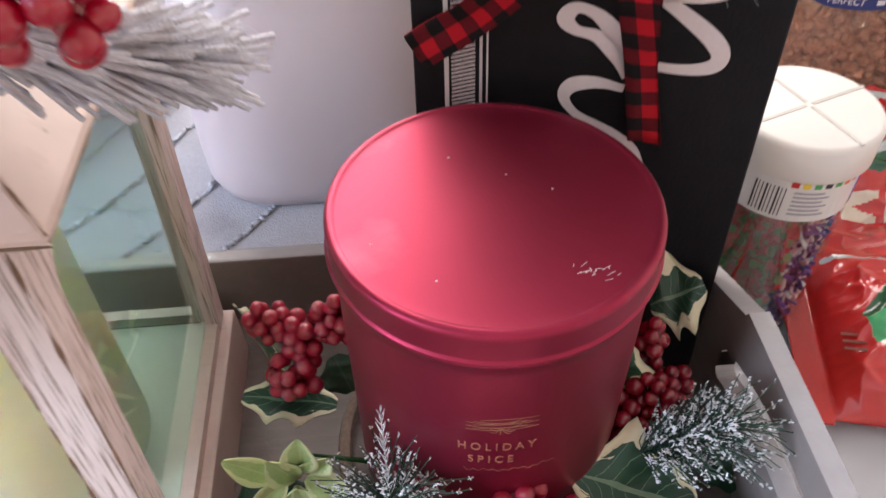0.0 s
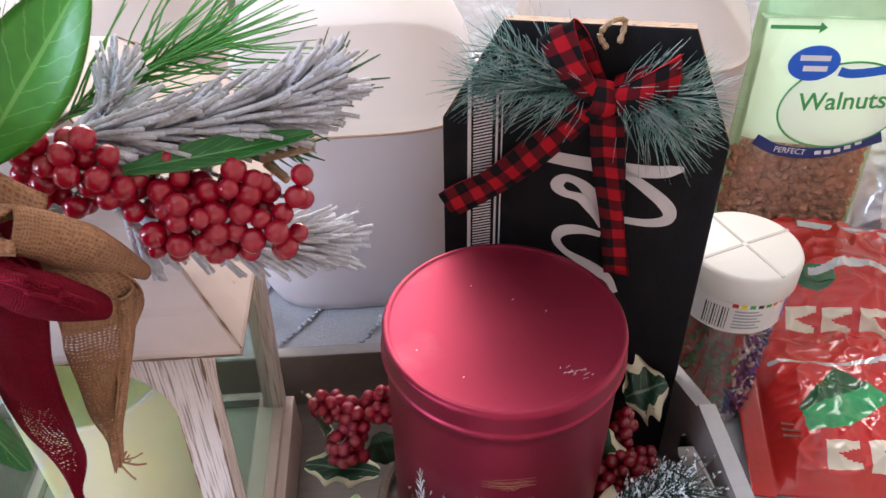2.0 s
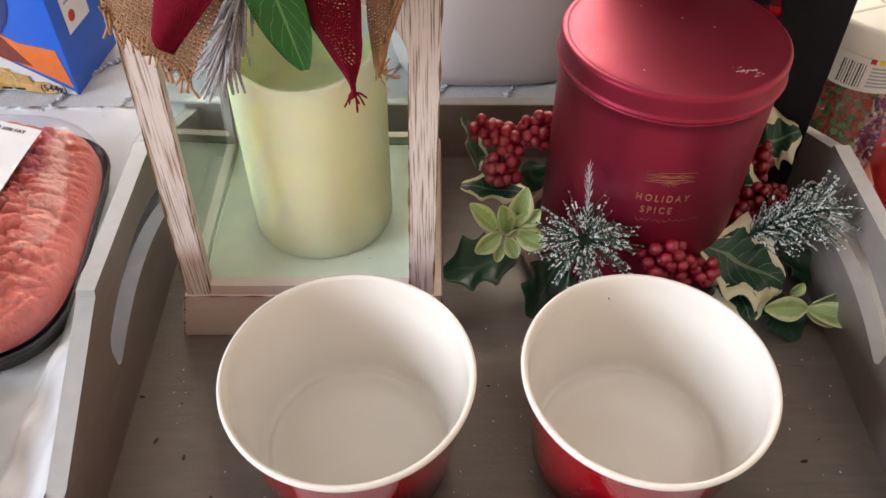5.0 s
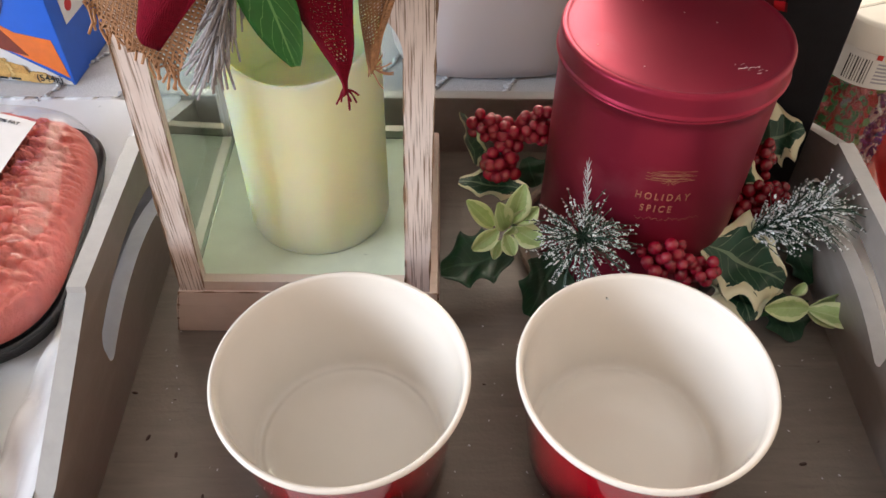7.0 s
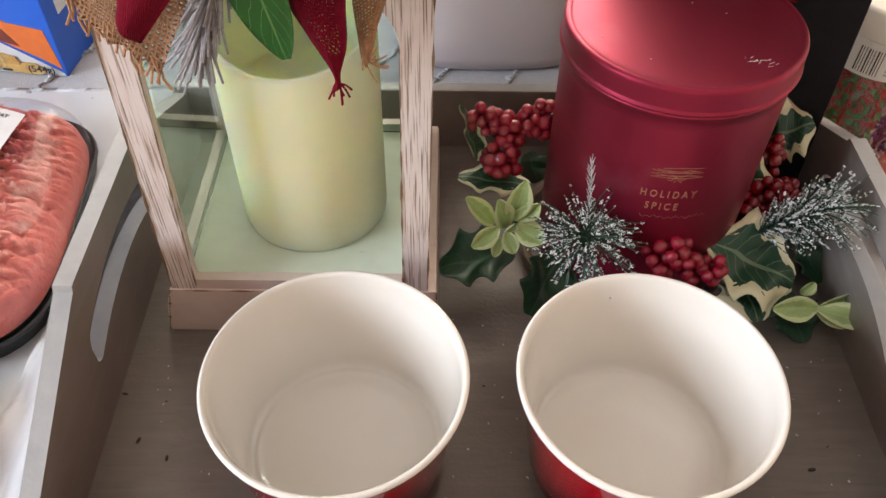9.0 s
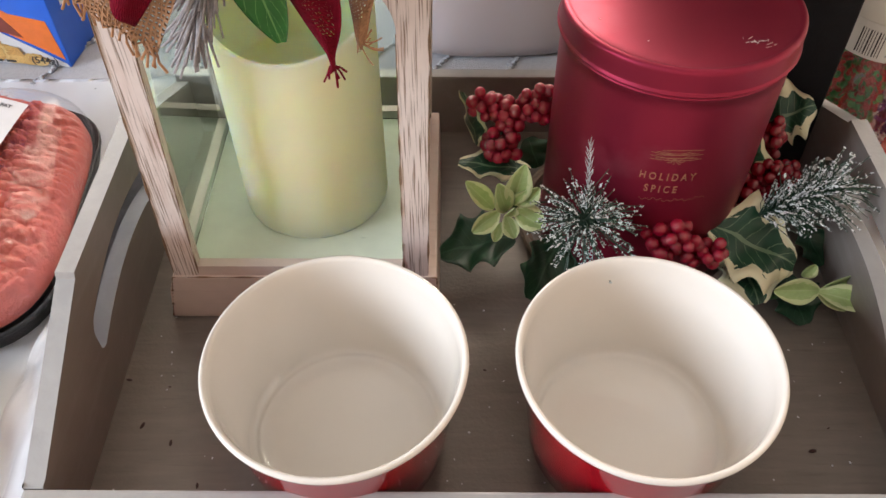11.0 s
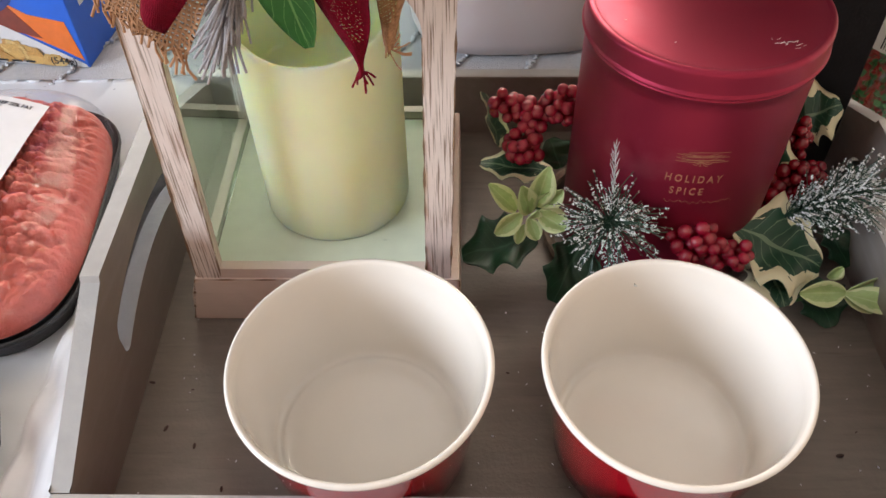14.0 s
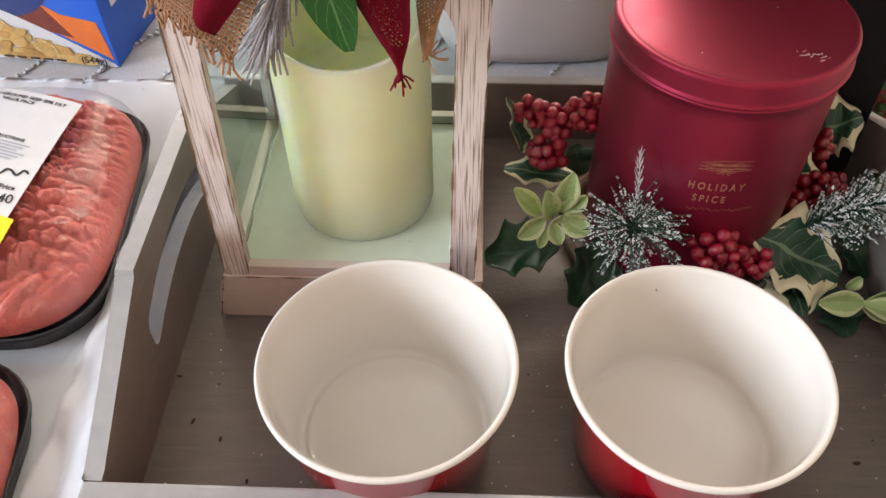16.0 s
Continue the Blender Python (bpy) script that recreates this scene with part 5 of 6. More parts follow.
# berries
pts = []
for c, size, n_ in (((0.1178, -0.0120, 0.2763), (0.008, 0.005, 0.006), 12), ((0.1249, -0.0120, 0.2759), (0.008, 0.005, 0.006), 9), ((0.1195, -0.0100, 0.2667), (0.016, 0.005, 0.006), 18), ((0.1371, -0.0060, 0.2629), (0.012, 0.006, 0.007), 20),
                   ((0.1412, -0.0100, 0.2548), (0.012, 0.007, 0.009), 20), ((0.1523, -0.0050, 0.2580), (0.013, 0.007, 0.009), 20), ((0.1571, -0.0070, 0.2498), (0.014, 0.007, 0.010), 22), ((0.1637, -0.0030, 0.2550), (0.010, 0.006, 0.008), 12), ((0.0331, -0.0120, 0.2456), (0.010, 0.006, 0.008), 14)):
    pts += [p for p in clump(c, size, n_, 0.0032) if all((p - q).length > 0.0044 for q in pts)]
pts += [Vector(p) for p in ((0.1722, -0.0030, 0.2620), (0.1718, -0.0040, 0.2556), (0.1654, -0.0060, 0.2413), (0.1607, -0.0060, 0.2631), (0.1409, -0.0140, 0.2483), (0.1516, -0.0100, 0.2449))]
berries(swag, pts, 0.00305, BERRY)
for p in pts[::3]:
    root = Vector((0.1298, 0.0020, 0.2544))
    part("berry_stem", add_tube(bmesh.new(), spline([p - SO, (p * 0.5 + root * 0.5) - SO + Vector((0, 0.004, -0.001)), root - SO], 8), 0.0006, 5), STEM, swag)
# frosted pine
for path, ln, n_, r, sprd, ratio in (([(0.1133, -0.0040, 0.2759), (0.1407, 0.0040, 0.2727), (0.1625, 0.0100, 0.2736), (0.1764, 0.0140, 0.2776)], 0.0165, 330, 0.00080, 40, 0.9),
                                     ([(0.1230, 0.0000, 0.2528), (0.1491, 0.0120, 0.2318), (0.1730, 0.0220, 0.2207)], 0.0170, 260, 0.00072, 36, 0.95),
                                     ([(0.1160, 0.0020, 0.2667), (0.1244, 0.0060, 0.2746), (0.1293, 0.0120, 0.2859)], 0.0105, 60, 0.0006, 36, 0.8),
                                     ([(0.0725, -0.0180, 0.2160), (0.0658, -0.0240, 0.2001), (0.0592, -0.0280, 0.1836)], 0.0150, 100, 0.00050, 34, 0.8),
                                     ([(0.1290, -0.0100, 0.2581), (0.1304, -0.0100, 0.2513), (0.1324, -0.0100, 0.2459)], 0.010, 24, 0.0008, 30, 0.7)):
    part("twig", twig(rel(*path), 0.0015), GREYFROST if path[0][0] < 0.08 else FROST, swag)
    part("frosted_needles", sprig(rel(*path), ln, n_, r, sprd, ratio=ratio, taper=0.75, tip_radius=0.75, jitter=13, bend=0.25, sides=6), GREYFROST if path[0][0] < 0.08 else FROST, swag, "white flocked pine needles")
for path, ln, n_, r, mt, sprd in (([(0.1088, 0.0120, 0.2704), (0.1286, 0.0220, 0.2780), (0.1493, 0.0300, 0.2839)], 0.034, 100, 0.00036, BRIGHTNEEDLE, 26), ([(0.0986, 0.0060, 0.2743), (0.0915, 0.0100, 0.2871), (0.0832, 0.0140, 0.2993)], 0.028, 220, 0.00036, NEEDLE, 50),
                                  ([(0.1580, 0.0160, 0.2672), (0.1720, 0.0220, 0.2697), (0.1802, 0.0260, 0.2737)], 0.016, 46, 0.00055, NEEDLE, 48), ([(0.1547, 0.0100, 0.2603), (0.1625, 0.0140, 0.2590), (0.1692, 0.0180, 0.2571)], 0.009, 40, 0.0005, NEEDLE, 45),
                                  ([(0.0385, -0.0040, 0.2449), (0.0260, 0.0000, 0.2363), (0.0094, 0.0040, 0.2272)], 0.022, 160, 0.0004, NEEDLE, 50), ([(0.1003, -0.0020, 0.2753), (0.0847, 0.0020, 0.2771), (0.0666, 0.0060, 0.2765)], 0.030, 340, 0.0004, NEEDLE, 60), ([(0.0921, -0.0040, 0.2708), (0.0799, -0.0000, 0.2741), (0.0648, 0.0020, 0.2718)], 0.024, 420, 0.0005, STEM, 60), ([(0.0823, 0.0000, 0.2723), (0.0741, 0.0040, 0.2789), (0.0644, 0.0100, 0.2828)], 0.024, 240, 0.00036, NEEDLE, 58),
                                  ([(0.1060, 0.0080, 0.2790), (0.0940, 0.0100, 0.2850), (0.0800, 0.0120, 0.2880)], 0.024, 420, 0.0005, DARKNEEDLE, 62), ([(0.1090, 0.0060, 0.2720), (0.1000, 0.0080, 0.2770), (0.0880, 0.0100, 0.2780)], 0.018, 260, 0.0006, STEM, 60)):
    part("twig", twig(rel(*path), 0.0008), STEM, swag)
    part("green_needles", sprig(rel(*path), ln, n_, r, sprd, ratio=0.8, taper=0.9, sides=4, jitter=18), mt, swag, "green artificial pine needles")
for a, b in (((0.1601, 0.0100, 0.2588), (0.1747, 0.0100, 0.2621)), ((0.1613, 0.0100, 0.2574), (0.1673, 0.0040, 0.2559))):
    part("cut_twig", add_tube(bmesh.new(), rel(a, b), 0.0011, 7), RAFFIA, swag, "brown cut twig end")
bm = bmesh.new()
for k in range(16):
    p = Vector((0.1807, 0.0230, 0.2231)) - SO + Vector((random.uniform(-0.004, 0.002), 0, random.uniform(-0.006, 0.006)))
    w = Vector((random.uniform(0.001, 0.006), 0, random.uniform(-0.006, 0.005)))
    add_tube(bm, spline([p, p + w * 0.5 + Vector((0.001, 0, 0.001)), p + w], 6), 0.00009, 3)
tagged(part("loose_fibres", bm, FROST, swag, "fine white loose fibres"), kind="stuff")

# ---- beaded rows on the tablecloth ----
bead_cloth = tagged(part("beaded_runner", box(-0.40, 0.62, 0.165, 0.62, TABLE, TABLE + 0.0012, 0.0004), CLOTH2, None), "silver-grey table runner with raised bead rows", "table runner")
for k in range(22):
    bm = bmesh.new()
    x0 = -0.42 + 0.052 * k
    for j in range(120):
        t_ = j / 119
        x, y = x0 + 0.30 * t_ - 0.06 + 0.004 * math.sin(t_ * 26 + k), 0.172 + 0.44 * t_ * (1 if k % 2 else 0.98)
        if not -0.395 < x < 0.615 or y > 0.615:
            continue
        r = 0.0021 * random.uniform(0.7, 1.25)
        m = Matrix.Translation((x + random.uniform(-0.0012, 0.0012), y, TABLE + 0.0012 + r * 0.5)) @ pose(0, 0, 0, 0, 0, random.uniform(0, 180)) @ Matrix.Diagonal((1.4, 0.8, 0.7, 1))
        bmesh.ops.create_icosphere(bm, subdivisions=1, radius=r, matrix=m)
    if bm.verts:
        part("bead_row", bm, LACE, bead_cloth, "silver embroidered beads", True)
    else:
        bm.free()

# ---- white plastic sheet beside and under the meat ----
def sheet(x0, x1, y0, y1, height, nx=70, ny=110, thick=0.0006):
    bm = bmesh.new()
    g = [[bm.verts.new((x0 + (x1 - x0) * i / nx, y0 + (y1 - y0) * j / ny, 0)) for j in range(ny + 1)] for i in range(nx + 1)]
    for row in g:
        for v in row:
            v.co.z = height(v.co.x, v.co.y)
    for i in range(nx):
        for j in range(ny):
            bm.faces.new((g[i][j], g[i + 1][j], g[i + 1][j + 1], g[i][j + 1])).smooth = True
    bmesh.ops.solidify(bm, geom=bm.faces[:], thickness=-thick)
    return bm


def west_drape(x, y):
    """Flat under the packs, then up against the tray's end wall, a little below its top."""
    d = abs(y - (TY0 + TY1) / 2)
    top = (0.0735 if d < 0.040 else max(0.0, 0.0735 - 0.0335 * (d - 0.040) / 0.086)) - 0.009
    base = TABLE + 0.0022
    t_ = max(0.0, min(1.0, (x + 0.062) / 0.038))
    lip = max(0, min(1, (0.135 - y) / 0.05)) * max(0, min(1, (y + 0.20) / 0.06))
    z = base + (top - base) * (0.75 * t_ ** 1.7 + 0.25 * t_) * lip
    k = noise.noise(Vector((x * 16, y * 11, 1.7)))
    z += 0.009 * abs(noise.noise(Vector((x * 26 + 2 * k, y * 20, 9.1)))) * (1 - t_) * (1 if x > -0.066 else 0.1)
    z += 0.014 * (abs(k) ** 0.9) * (1 - 0.8 * t_) * (1 if x > -0.066 else 0.12) + 0.0012 * abs(noise.noise(Vector((x * 50, y * 30, 4))))
    return z


tagged(part("plastic_sheet", sheet(-0.42, -0.0236, -0.30, 0.205, west_drape, 120, 120), PAPER, None), "wrinkled white plastic sheet under the meat packs", "plastic sheet")


def east_drape(x, y):
    k = noise.noise(Vector((x * 22, y * 20, 7.7)))
    return TABLE + 0.002 + 0.006 * abs(k) ** 0.7 + 0.0014 * abs(noise.noise(Vector((x * 70, y * 60, 2))))


tagged(part("plastic_bag", sheet(0.3440, 0.66, -0.20, 0.160, east_drape, 70, 80), PAPER, None), "crumpled white plastic bag beside the tray", "plastic bag")


# ---- meat packs ----
def rounded(w, h, r, n=8):
    out = []
    for cx, cy, a0 in ((w / 2 - r, h / 2 - r, 0), (-w / 2 + r, h / 2 - r, 90), (-w / 2 + r, -h / 2 + r, 180), (w / 2 - r, -h / 2 + r, 270)):
        for k in range(n + 1):
            a = radians(a0 + 90 * k / n)
            out.append((cx + r * math.cos(a), cy + r * math.sin(a)))
    return out


def stacked(loops, cap_first=True, cap_last=True):
    """Skin a stack of equal loops of places."""
    bm = bmesh.new()
    rs = [[bm.verts.new(p) for p in lp] for lp in loops]
    n = len(rs[0])
    for a, b in zip(rs, rs[1:]):
        for i in range(n):
            bm.faces.new((a[i], a[(i + 1) % n], b[(i + 1) % n], b[i]))
    if cap_first:
        bm.faces.new(list(reversed(rs[0])))
    if cap_last:
        bm.faces.new(rs[-1])
    return bm


def mound(w, h, top, seed, grain=1.0, n=190, film=0.0, power=4):
    """A heaped, lumpy surface over a rounded rectangle."""
    bm = bmesh.new()
    g = []
    for i in range(n + 1):
        row = []
        for j in range(n + 1):
            u, v = -1 + 2 * i / n, -1 + 2 * j / n
            q = (abs(u) ** power + abs(v) ** power) ** (1 / power)
            sc = max(abs(u), abs(v)) / q if q > 1e-6 else 1
            x, y = u * sc * w / 2, v * sc * h / 2
            rr = max(abs(u), abs(v))
            z = top * (1 - rr ** 7) ** 0.5
            p = Vector((x, y, seed))
            if film:
                z += film * (1 - rr ** 8) + (0.0007 * noise.noise(p * 60) + 0.0006 * abs(noise.noise(Vector((x * 60 + y * 200, y * 40, seed))))) * (1 - rr ** 3) + 0.0060 * rr ** 8 * abs(noise.noise(p * 190)) * (0.3 + abs(noise.noise(p * 25)))
            else:
                wob = Vector((noise.noise(p * 40), noise.noise(p * 40 + Vector((7, 3, 1))), 0)) * 0.006
                a = 0.5 + 1.2 * noise.noise(Vector((x * 9, y * 9, seed * 2)))
                k = Vector(((x * math.cos(a) + y * math.sin(a)) * 72, (y * math.cos(a) - x * math.sin(a)) * 130, seed)) + wob * 130
                d, _ = noise.voronoi(k)
                d2, _ = noise.voronoi(k * 2.1)
                lump = max(0.0, 1 - (d[0] / 0.75) ** 2) ** 0.5
                fine = max(0.0, 1 - (d2[0] / 0.8) ** 2) ** 0.5
                z += grain * (1 - rr ** 6) * (0.0050 * lump + 0.0022 * fine - 0.0046 * math.exp(-((d[1] - d[0]) / 0.16) ** 2) - 0.0012 * math.exp(-((d2[1] - d2[0]) / 0.2) ** 2) - 0.0020 + 0.006 * noise.noise(p * 24) + 0.0012 * noise.noise(p * 260))
            row.append(bm.verts.new((x, y, z)))
        g.append(row)
    for i in range(n):
        for j in range(n):
            bm.faces.new((g[i][j], g[i + 1][j], g[i + 1][j + 1], g[i][j + 1])).smooth = True
    return bm


def meat_pack(m, w, h, seed, label):
    p = empty("meat_pack", m, label, "meat pack", "wrapped meat packs")
    loops = []
    for s, z in ((0.94, 0.0), (0.95, 0.0), (0.985, 0.0100), (0.992, 0.0110), (0.992, 0.0128), (0.984, 0.0135), (0.972, 0.0120), (0.90, 0.004)):
        loops.append([(x, y, z) for x, y in rounded(w * s, h * s, 0.040 * s)])
    part("foam_tray", stacked(loops), FOAM, p, "black foam tray", False)
    part("ground_beef", mound(w * 0.972, h * 0.972, 0.0275, seed, power=4.0), MEAT, p, "raw pink ground beef", False, pose(0, 0, 0.0120))
    part("cling_film", mound(w * 0.998, h * 0.998, 0.0285, seed, film=0.0035, power=4.2), WRAP, p, "clear stretched cling film", False, pose(0, 0, 0.0140))
    return p


PACK_W, PACK_H = 0.178, 0.182
pack = meat_pack(pose(-0.1535, 0.0630, -0.0065, 0, 0, 5), PACK_W, PACK_H, 3.1, "ground beef in a black tray with a white label")
meat_pack(pose(-0.1550, -0.1300, -0.0065, 0, 0, 5), 0.178, 0.186, 8.4, "ground beef in a black tray under cling film")
# the label clings to the film; its own origin is its upper right corner
LBL = pack.matrix_basis.inverted() @ pose(-0.0985, 0.1150, 0.0, 0, 0, -4)


def cling(bm, off, m=None):
    """Lay a flat mesh in the label's own x, y on the pack's domed film."""
    bm.transform(m or Matrix.Identity(4))
    for v in bm.verts:
        v.co.y -= 0.22 * v.co.x
    bm.transform(LBL)
    for v in bm.verts:
        rr = min(0.999, ((abs(v.co.x) * 2 / (PACK_W * 0.998)) ** 4.2 + (abs(v.co.y) * 2 / (PACK_H * 0.998)) ** 4.2) ** (1 / 4.2))
        v.co.z = 0.0140 + 0.0285 * math.sqrt(1 - rr ** 7) + 0.0035 * (1 - rr ** 8) + 0.0012 + off + v.co.z * 0.2
    return bm


def patch(x0, x1, y0, y1, n=30):
    bm = bmesh.new()
    bmesh.ops.create_grid(bm, x_segments=n, y_segments=n, size=0.5, matrix=Matrix.Translation(((x0 + x1) / 2, (y0 + y1) / 2, 0)) @ Matrix.Diagonal((x1 - x0, y1 - y0, 1, 1)))
    return bm


label = part("label", cling(patch(-0.112, 0.0, -0.128, 0.004), 0.0), PRICEPAPER, pack, "white price label", True)
for words, x, y, size, turn in (("LEAN GROUND BEEF 20% FAT", -0.0345, -0.0020, 0.0040, 0), ("VALUE PACK", -0.0370, -0.0060, 0.0038, 0), ("INSTRUCTIONS", -0.0290, -0.0360, 0.0034, 0), ("Price", -0.0100, -0.0700, 0.0046, 6), ("40", -0.0070, -0.0775, 0.0085, 6)):
    part("label_text", cling(text_bm(words, size, 0.00005, 0.00010), 0.0003, pose(x, y, 0, 0, 0, turn)), INK, label)
for k in range(6):
    part("label_bar", cling(patch(-0.060, -0.012 - 0.003 * (k % 3), -0.0005, 0.0005, 6), 0.0003, pose(0, -0.0395 - 0.0023 * k, 0)), GREYINK, label)
part("store_mark", cling(stroke([(-0.017 + 0.0033 * k, 0.0022 * math.sin(k * 2.2)) for k in range(11)], lambda t: 0.0014, 0.0001, 60), 0.0003, pose(-0.0190, -0.0600, 0, 0, 0, 8)), INK, label)
part("price_sticker", cling(patch(-0.030, 0.004, -0.112, -0.0885, 8), 0.0004), YELLOWM, label, "bright yellow sticker", True)

# ---- cereal-style carton ----
carton = empty("food_carton", pose(-0.1225, 0.2210, TABLE + 0.0014, 0, 0, -6.5), "blue cardboard food carton with orange and white artwork", "carton")
part("carton_body", box(-0.175, 0.0, 0.0, 0.068, 0.0, 0.195, 0.0008), BLUECARD, carton)


def flat(poly, y=-0.0003, thick=0.0002):
    """A printed patch on the carton's front: places are (x, z)."""
    bm = bmesh.new()
    a = [bm.verts.new((x, y, z)) for x, z in poly]
    b = [bm.verts.new((x, y + thick, z)) for x, z in poly]
    bm.faces.new(a)
    bm.faces.new(list(reversed(b)))
    for i in range(len(poly)):
        j = (i + 1) % len(poly)
        bm.faces.new((a[j], a[i], b[i], b[j]))
    bmesh.ops.recalc_face_normals(bm, faces=bm.faces)
    return bm


arc = [(-0.002 - 0.160 * t, 0.003 + 0.056 * math.sin(min(1, t * 1.05) * math.pi / 2)) for t in (k / 20 for k in range(21))]
part("white_band", flat(arc + [(-0.172, 0.059), (-0.172, 0.0006), (-0.001, 0.0006)], -0.0006), PRICEPAPER, carton, "white printed band")
part("orange_panel", flat([(-0.002, 0.006), (-0.006, 0.036), (-0.030, 0.040), (-0.060, 0.058), (-0.070, 0.034), (-0.040, 0.026), (-0.016, 0.014)]), ORANGEM, carton, "orange printed panel")
part("rust_panel", flat([(-0.026, 0.022), (-0.050, 0.058), (-0.085, 0.045), (-0.060, 0.030)], -0.0004), RUSTM, carton)
part("dark_disc", flat([(-0.068 + 0.042 * math.cos(a), 0.078 + 0.042 * math.sin(a)) for a in (2 * math.pi * k / 32 for k in range(32))], -0.0005), INKBLUE, carton, "dark blue printed disc")
part("orange_ring", flat([(-0.070 + 0.030 * math.cos(a), 0.080 + 0.020 * math.sin(a)) for a in (2 * math.pi * k / 32 for k in range(32))], -0.0007), ORANGEM, carton)
part("white_disc", flat([(-0.120 + 0.042 * math.cos(a), 0.072 + 0.042 * math.sin(a)) for a in (2 * math.pi * k / 32 for k in range(32))], -0.0008), LABELM, carton)
for k in range(200):
    t_ = random.random()
    x = -0.020 - 0.145 * t_
    zt = 0.001 + 0.051 * math.sin(min(1, t_ * 1.05) * math.pi / 2)
    z = random.uniform(0.004, max(0.006, zt))
    r = random.uniform(0.003, 0.0065)
    part("printed_food", flat([(x + r * (1 + 0.3 * math.sin(a * 3 + k)) * math.cos(a), max(0.001, z + 0.7 * r * (1 + 0.3 * math.cos(a * 2 + k)) * math.sin(a))) for a in (2 * math.pi * q / 12 for q in range(12))], -0.0009 - 0.000006 * k), REDM if k % 11 == 0 and t_ > 0.45 else FOODM[k % 3], carton)
part("weight_text", text_bm("(544g)", 0.0075, 0.00005, 0.0001), INK, carton, "printed weight", False, pose(-0.0165, -0.0022, 0.0055, 90, 0, 0))
for k in range(5):
    part("text_bar", box(-0.085 + 0.010 * k, -0.078 + 0.010 * k, -0.0022, -0.0020, 0.0026, 0.0042), INK, carton)
part("side_panel", box(0.0002, 0.0005, 0.014, 0.046, 0.040, 0.100), LABELM, carton, "white printed side panel")
for k in range(6):
    part("text_bar", box(0.0005, 0.0007, 0.018, 0.040 - 0.003 * (k % 2), 0.060 + 0.006 * k, 0.062 + 0.006 * k), GREYINK, carton)
part("red_mark", lathe([(0, 0.0004), (0.004, 0.0004), (0.0042, 0)], 24), REDM, carton, "", False, pose(0.0005, 0.023, 0.050, 0, 90, 0))
part("orange_bar", box(0.0002, 0.0005, 0.020, 0.052, 0.108, 0.116), ORANGEM, carton)

# ---- sprinkle jar ----
jar = empty("sprinkle_jar", pose(0.3740, 0.1385, TABLE), "clear jar of mixed sprinkles with a white cross-ribbed lid", "sprinkle jar")
part("jar_wall", lathe([(0, 0.0), (0.0255, 0.0), (0.0275, 0.002), (0.0275, 0.112), (0.0262, 0.112), (0.0262, 0.003), (0, 0.003)], 72), CLEAR, jar, "clear plastic wall", True)
part("divider", box(-0.0258, 0.0258, -0.0006, 0.0006, 0.003, 0.109), CLEAR, jar, "", False, pose(0, 0, 0, 0, 0, 20))
part("divider", box(-0.0258, 0.0258, -0.0006, 0.0006, 0.003, 0.109), CLEAR, jar, "", False, pose(0, 0, 0, 0, 0, 110))
jar_lid = part("jar_lid", lathe([(0, 0.1220), (0.0270, 0.1220), (0.0288, 0.1212), (0.0297, 0.1195), (0.0297, 0.1060), (0.0292, 0.1053), (0.0278, 0.1053)], 96), LIDM, jar, "matte white plastic lid", True)
# Groove shade is painted: slightly raised strips in a darker tone, no recess.
for a in (20, 110):
    for s in (-1, 1):
        part("lid_groove", box(s * 0.0015 if s > 0 else -0.0285, 0.0285 if s > 0 else -0.0015, -0.0008, 0.0008, 0.1215, 0.12225), GROOVEM, jar_lid, "", False, pose(0, 0, 0, 0, 0, a))


def round_patch(r, a0, a1, z0, z1, n=24):
    bm = bmesh.new()
    rows = [[bm.verts.new((r * math.sin(radians(a0 + (a1 - a0) * i / n)), -r * math.cos(radians(a0 + (a1 - a0) * i / n)), z)) for z in (z0, z1)] for i in range(n + 1)]
    for a, b in zip(rows, rows[1:]):
        bm.faces.new((a[0], b[0], b[1], a[1]))
    return bm


jar_label = part("jar_label", round_patch(0.02765, -85, 120, 0.084, 0.1053), LABELM, jar, "white paper label")
for k in range(9):
    a = -52 + 3.1 * k
    part("label_bar", round_patch(0.02775, a, a + (0.8 if k % 3 else 1.6), 0.086, 0.1005, 2), INK, jar_label)
for k in range(6):
    part("text_bar", round_patch(0.02775, -20, 10 - 5 * (k % 2), 0.0875 + 0.0022 * k, 0.0886 + 0.0022 * k, 6), GREYINK, jar_label)
for k, mt in enumerate((REDM, YELLOWM, GREENM, INK, GREENM, ORANGEM, REDM, PURPLEM)):
    part("label_dot", round_patch(0.02778, -24 + 9 * k, -18 + 9 * k, 0.1015, 0.1045, 3), mt, jar_label)
part("label_dot", round_patch(0.02776, 42, 68, 0.086, 0.1045, 8), PURPLEM, jar_label)


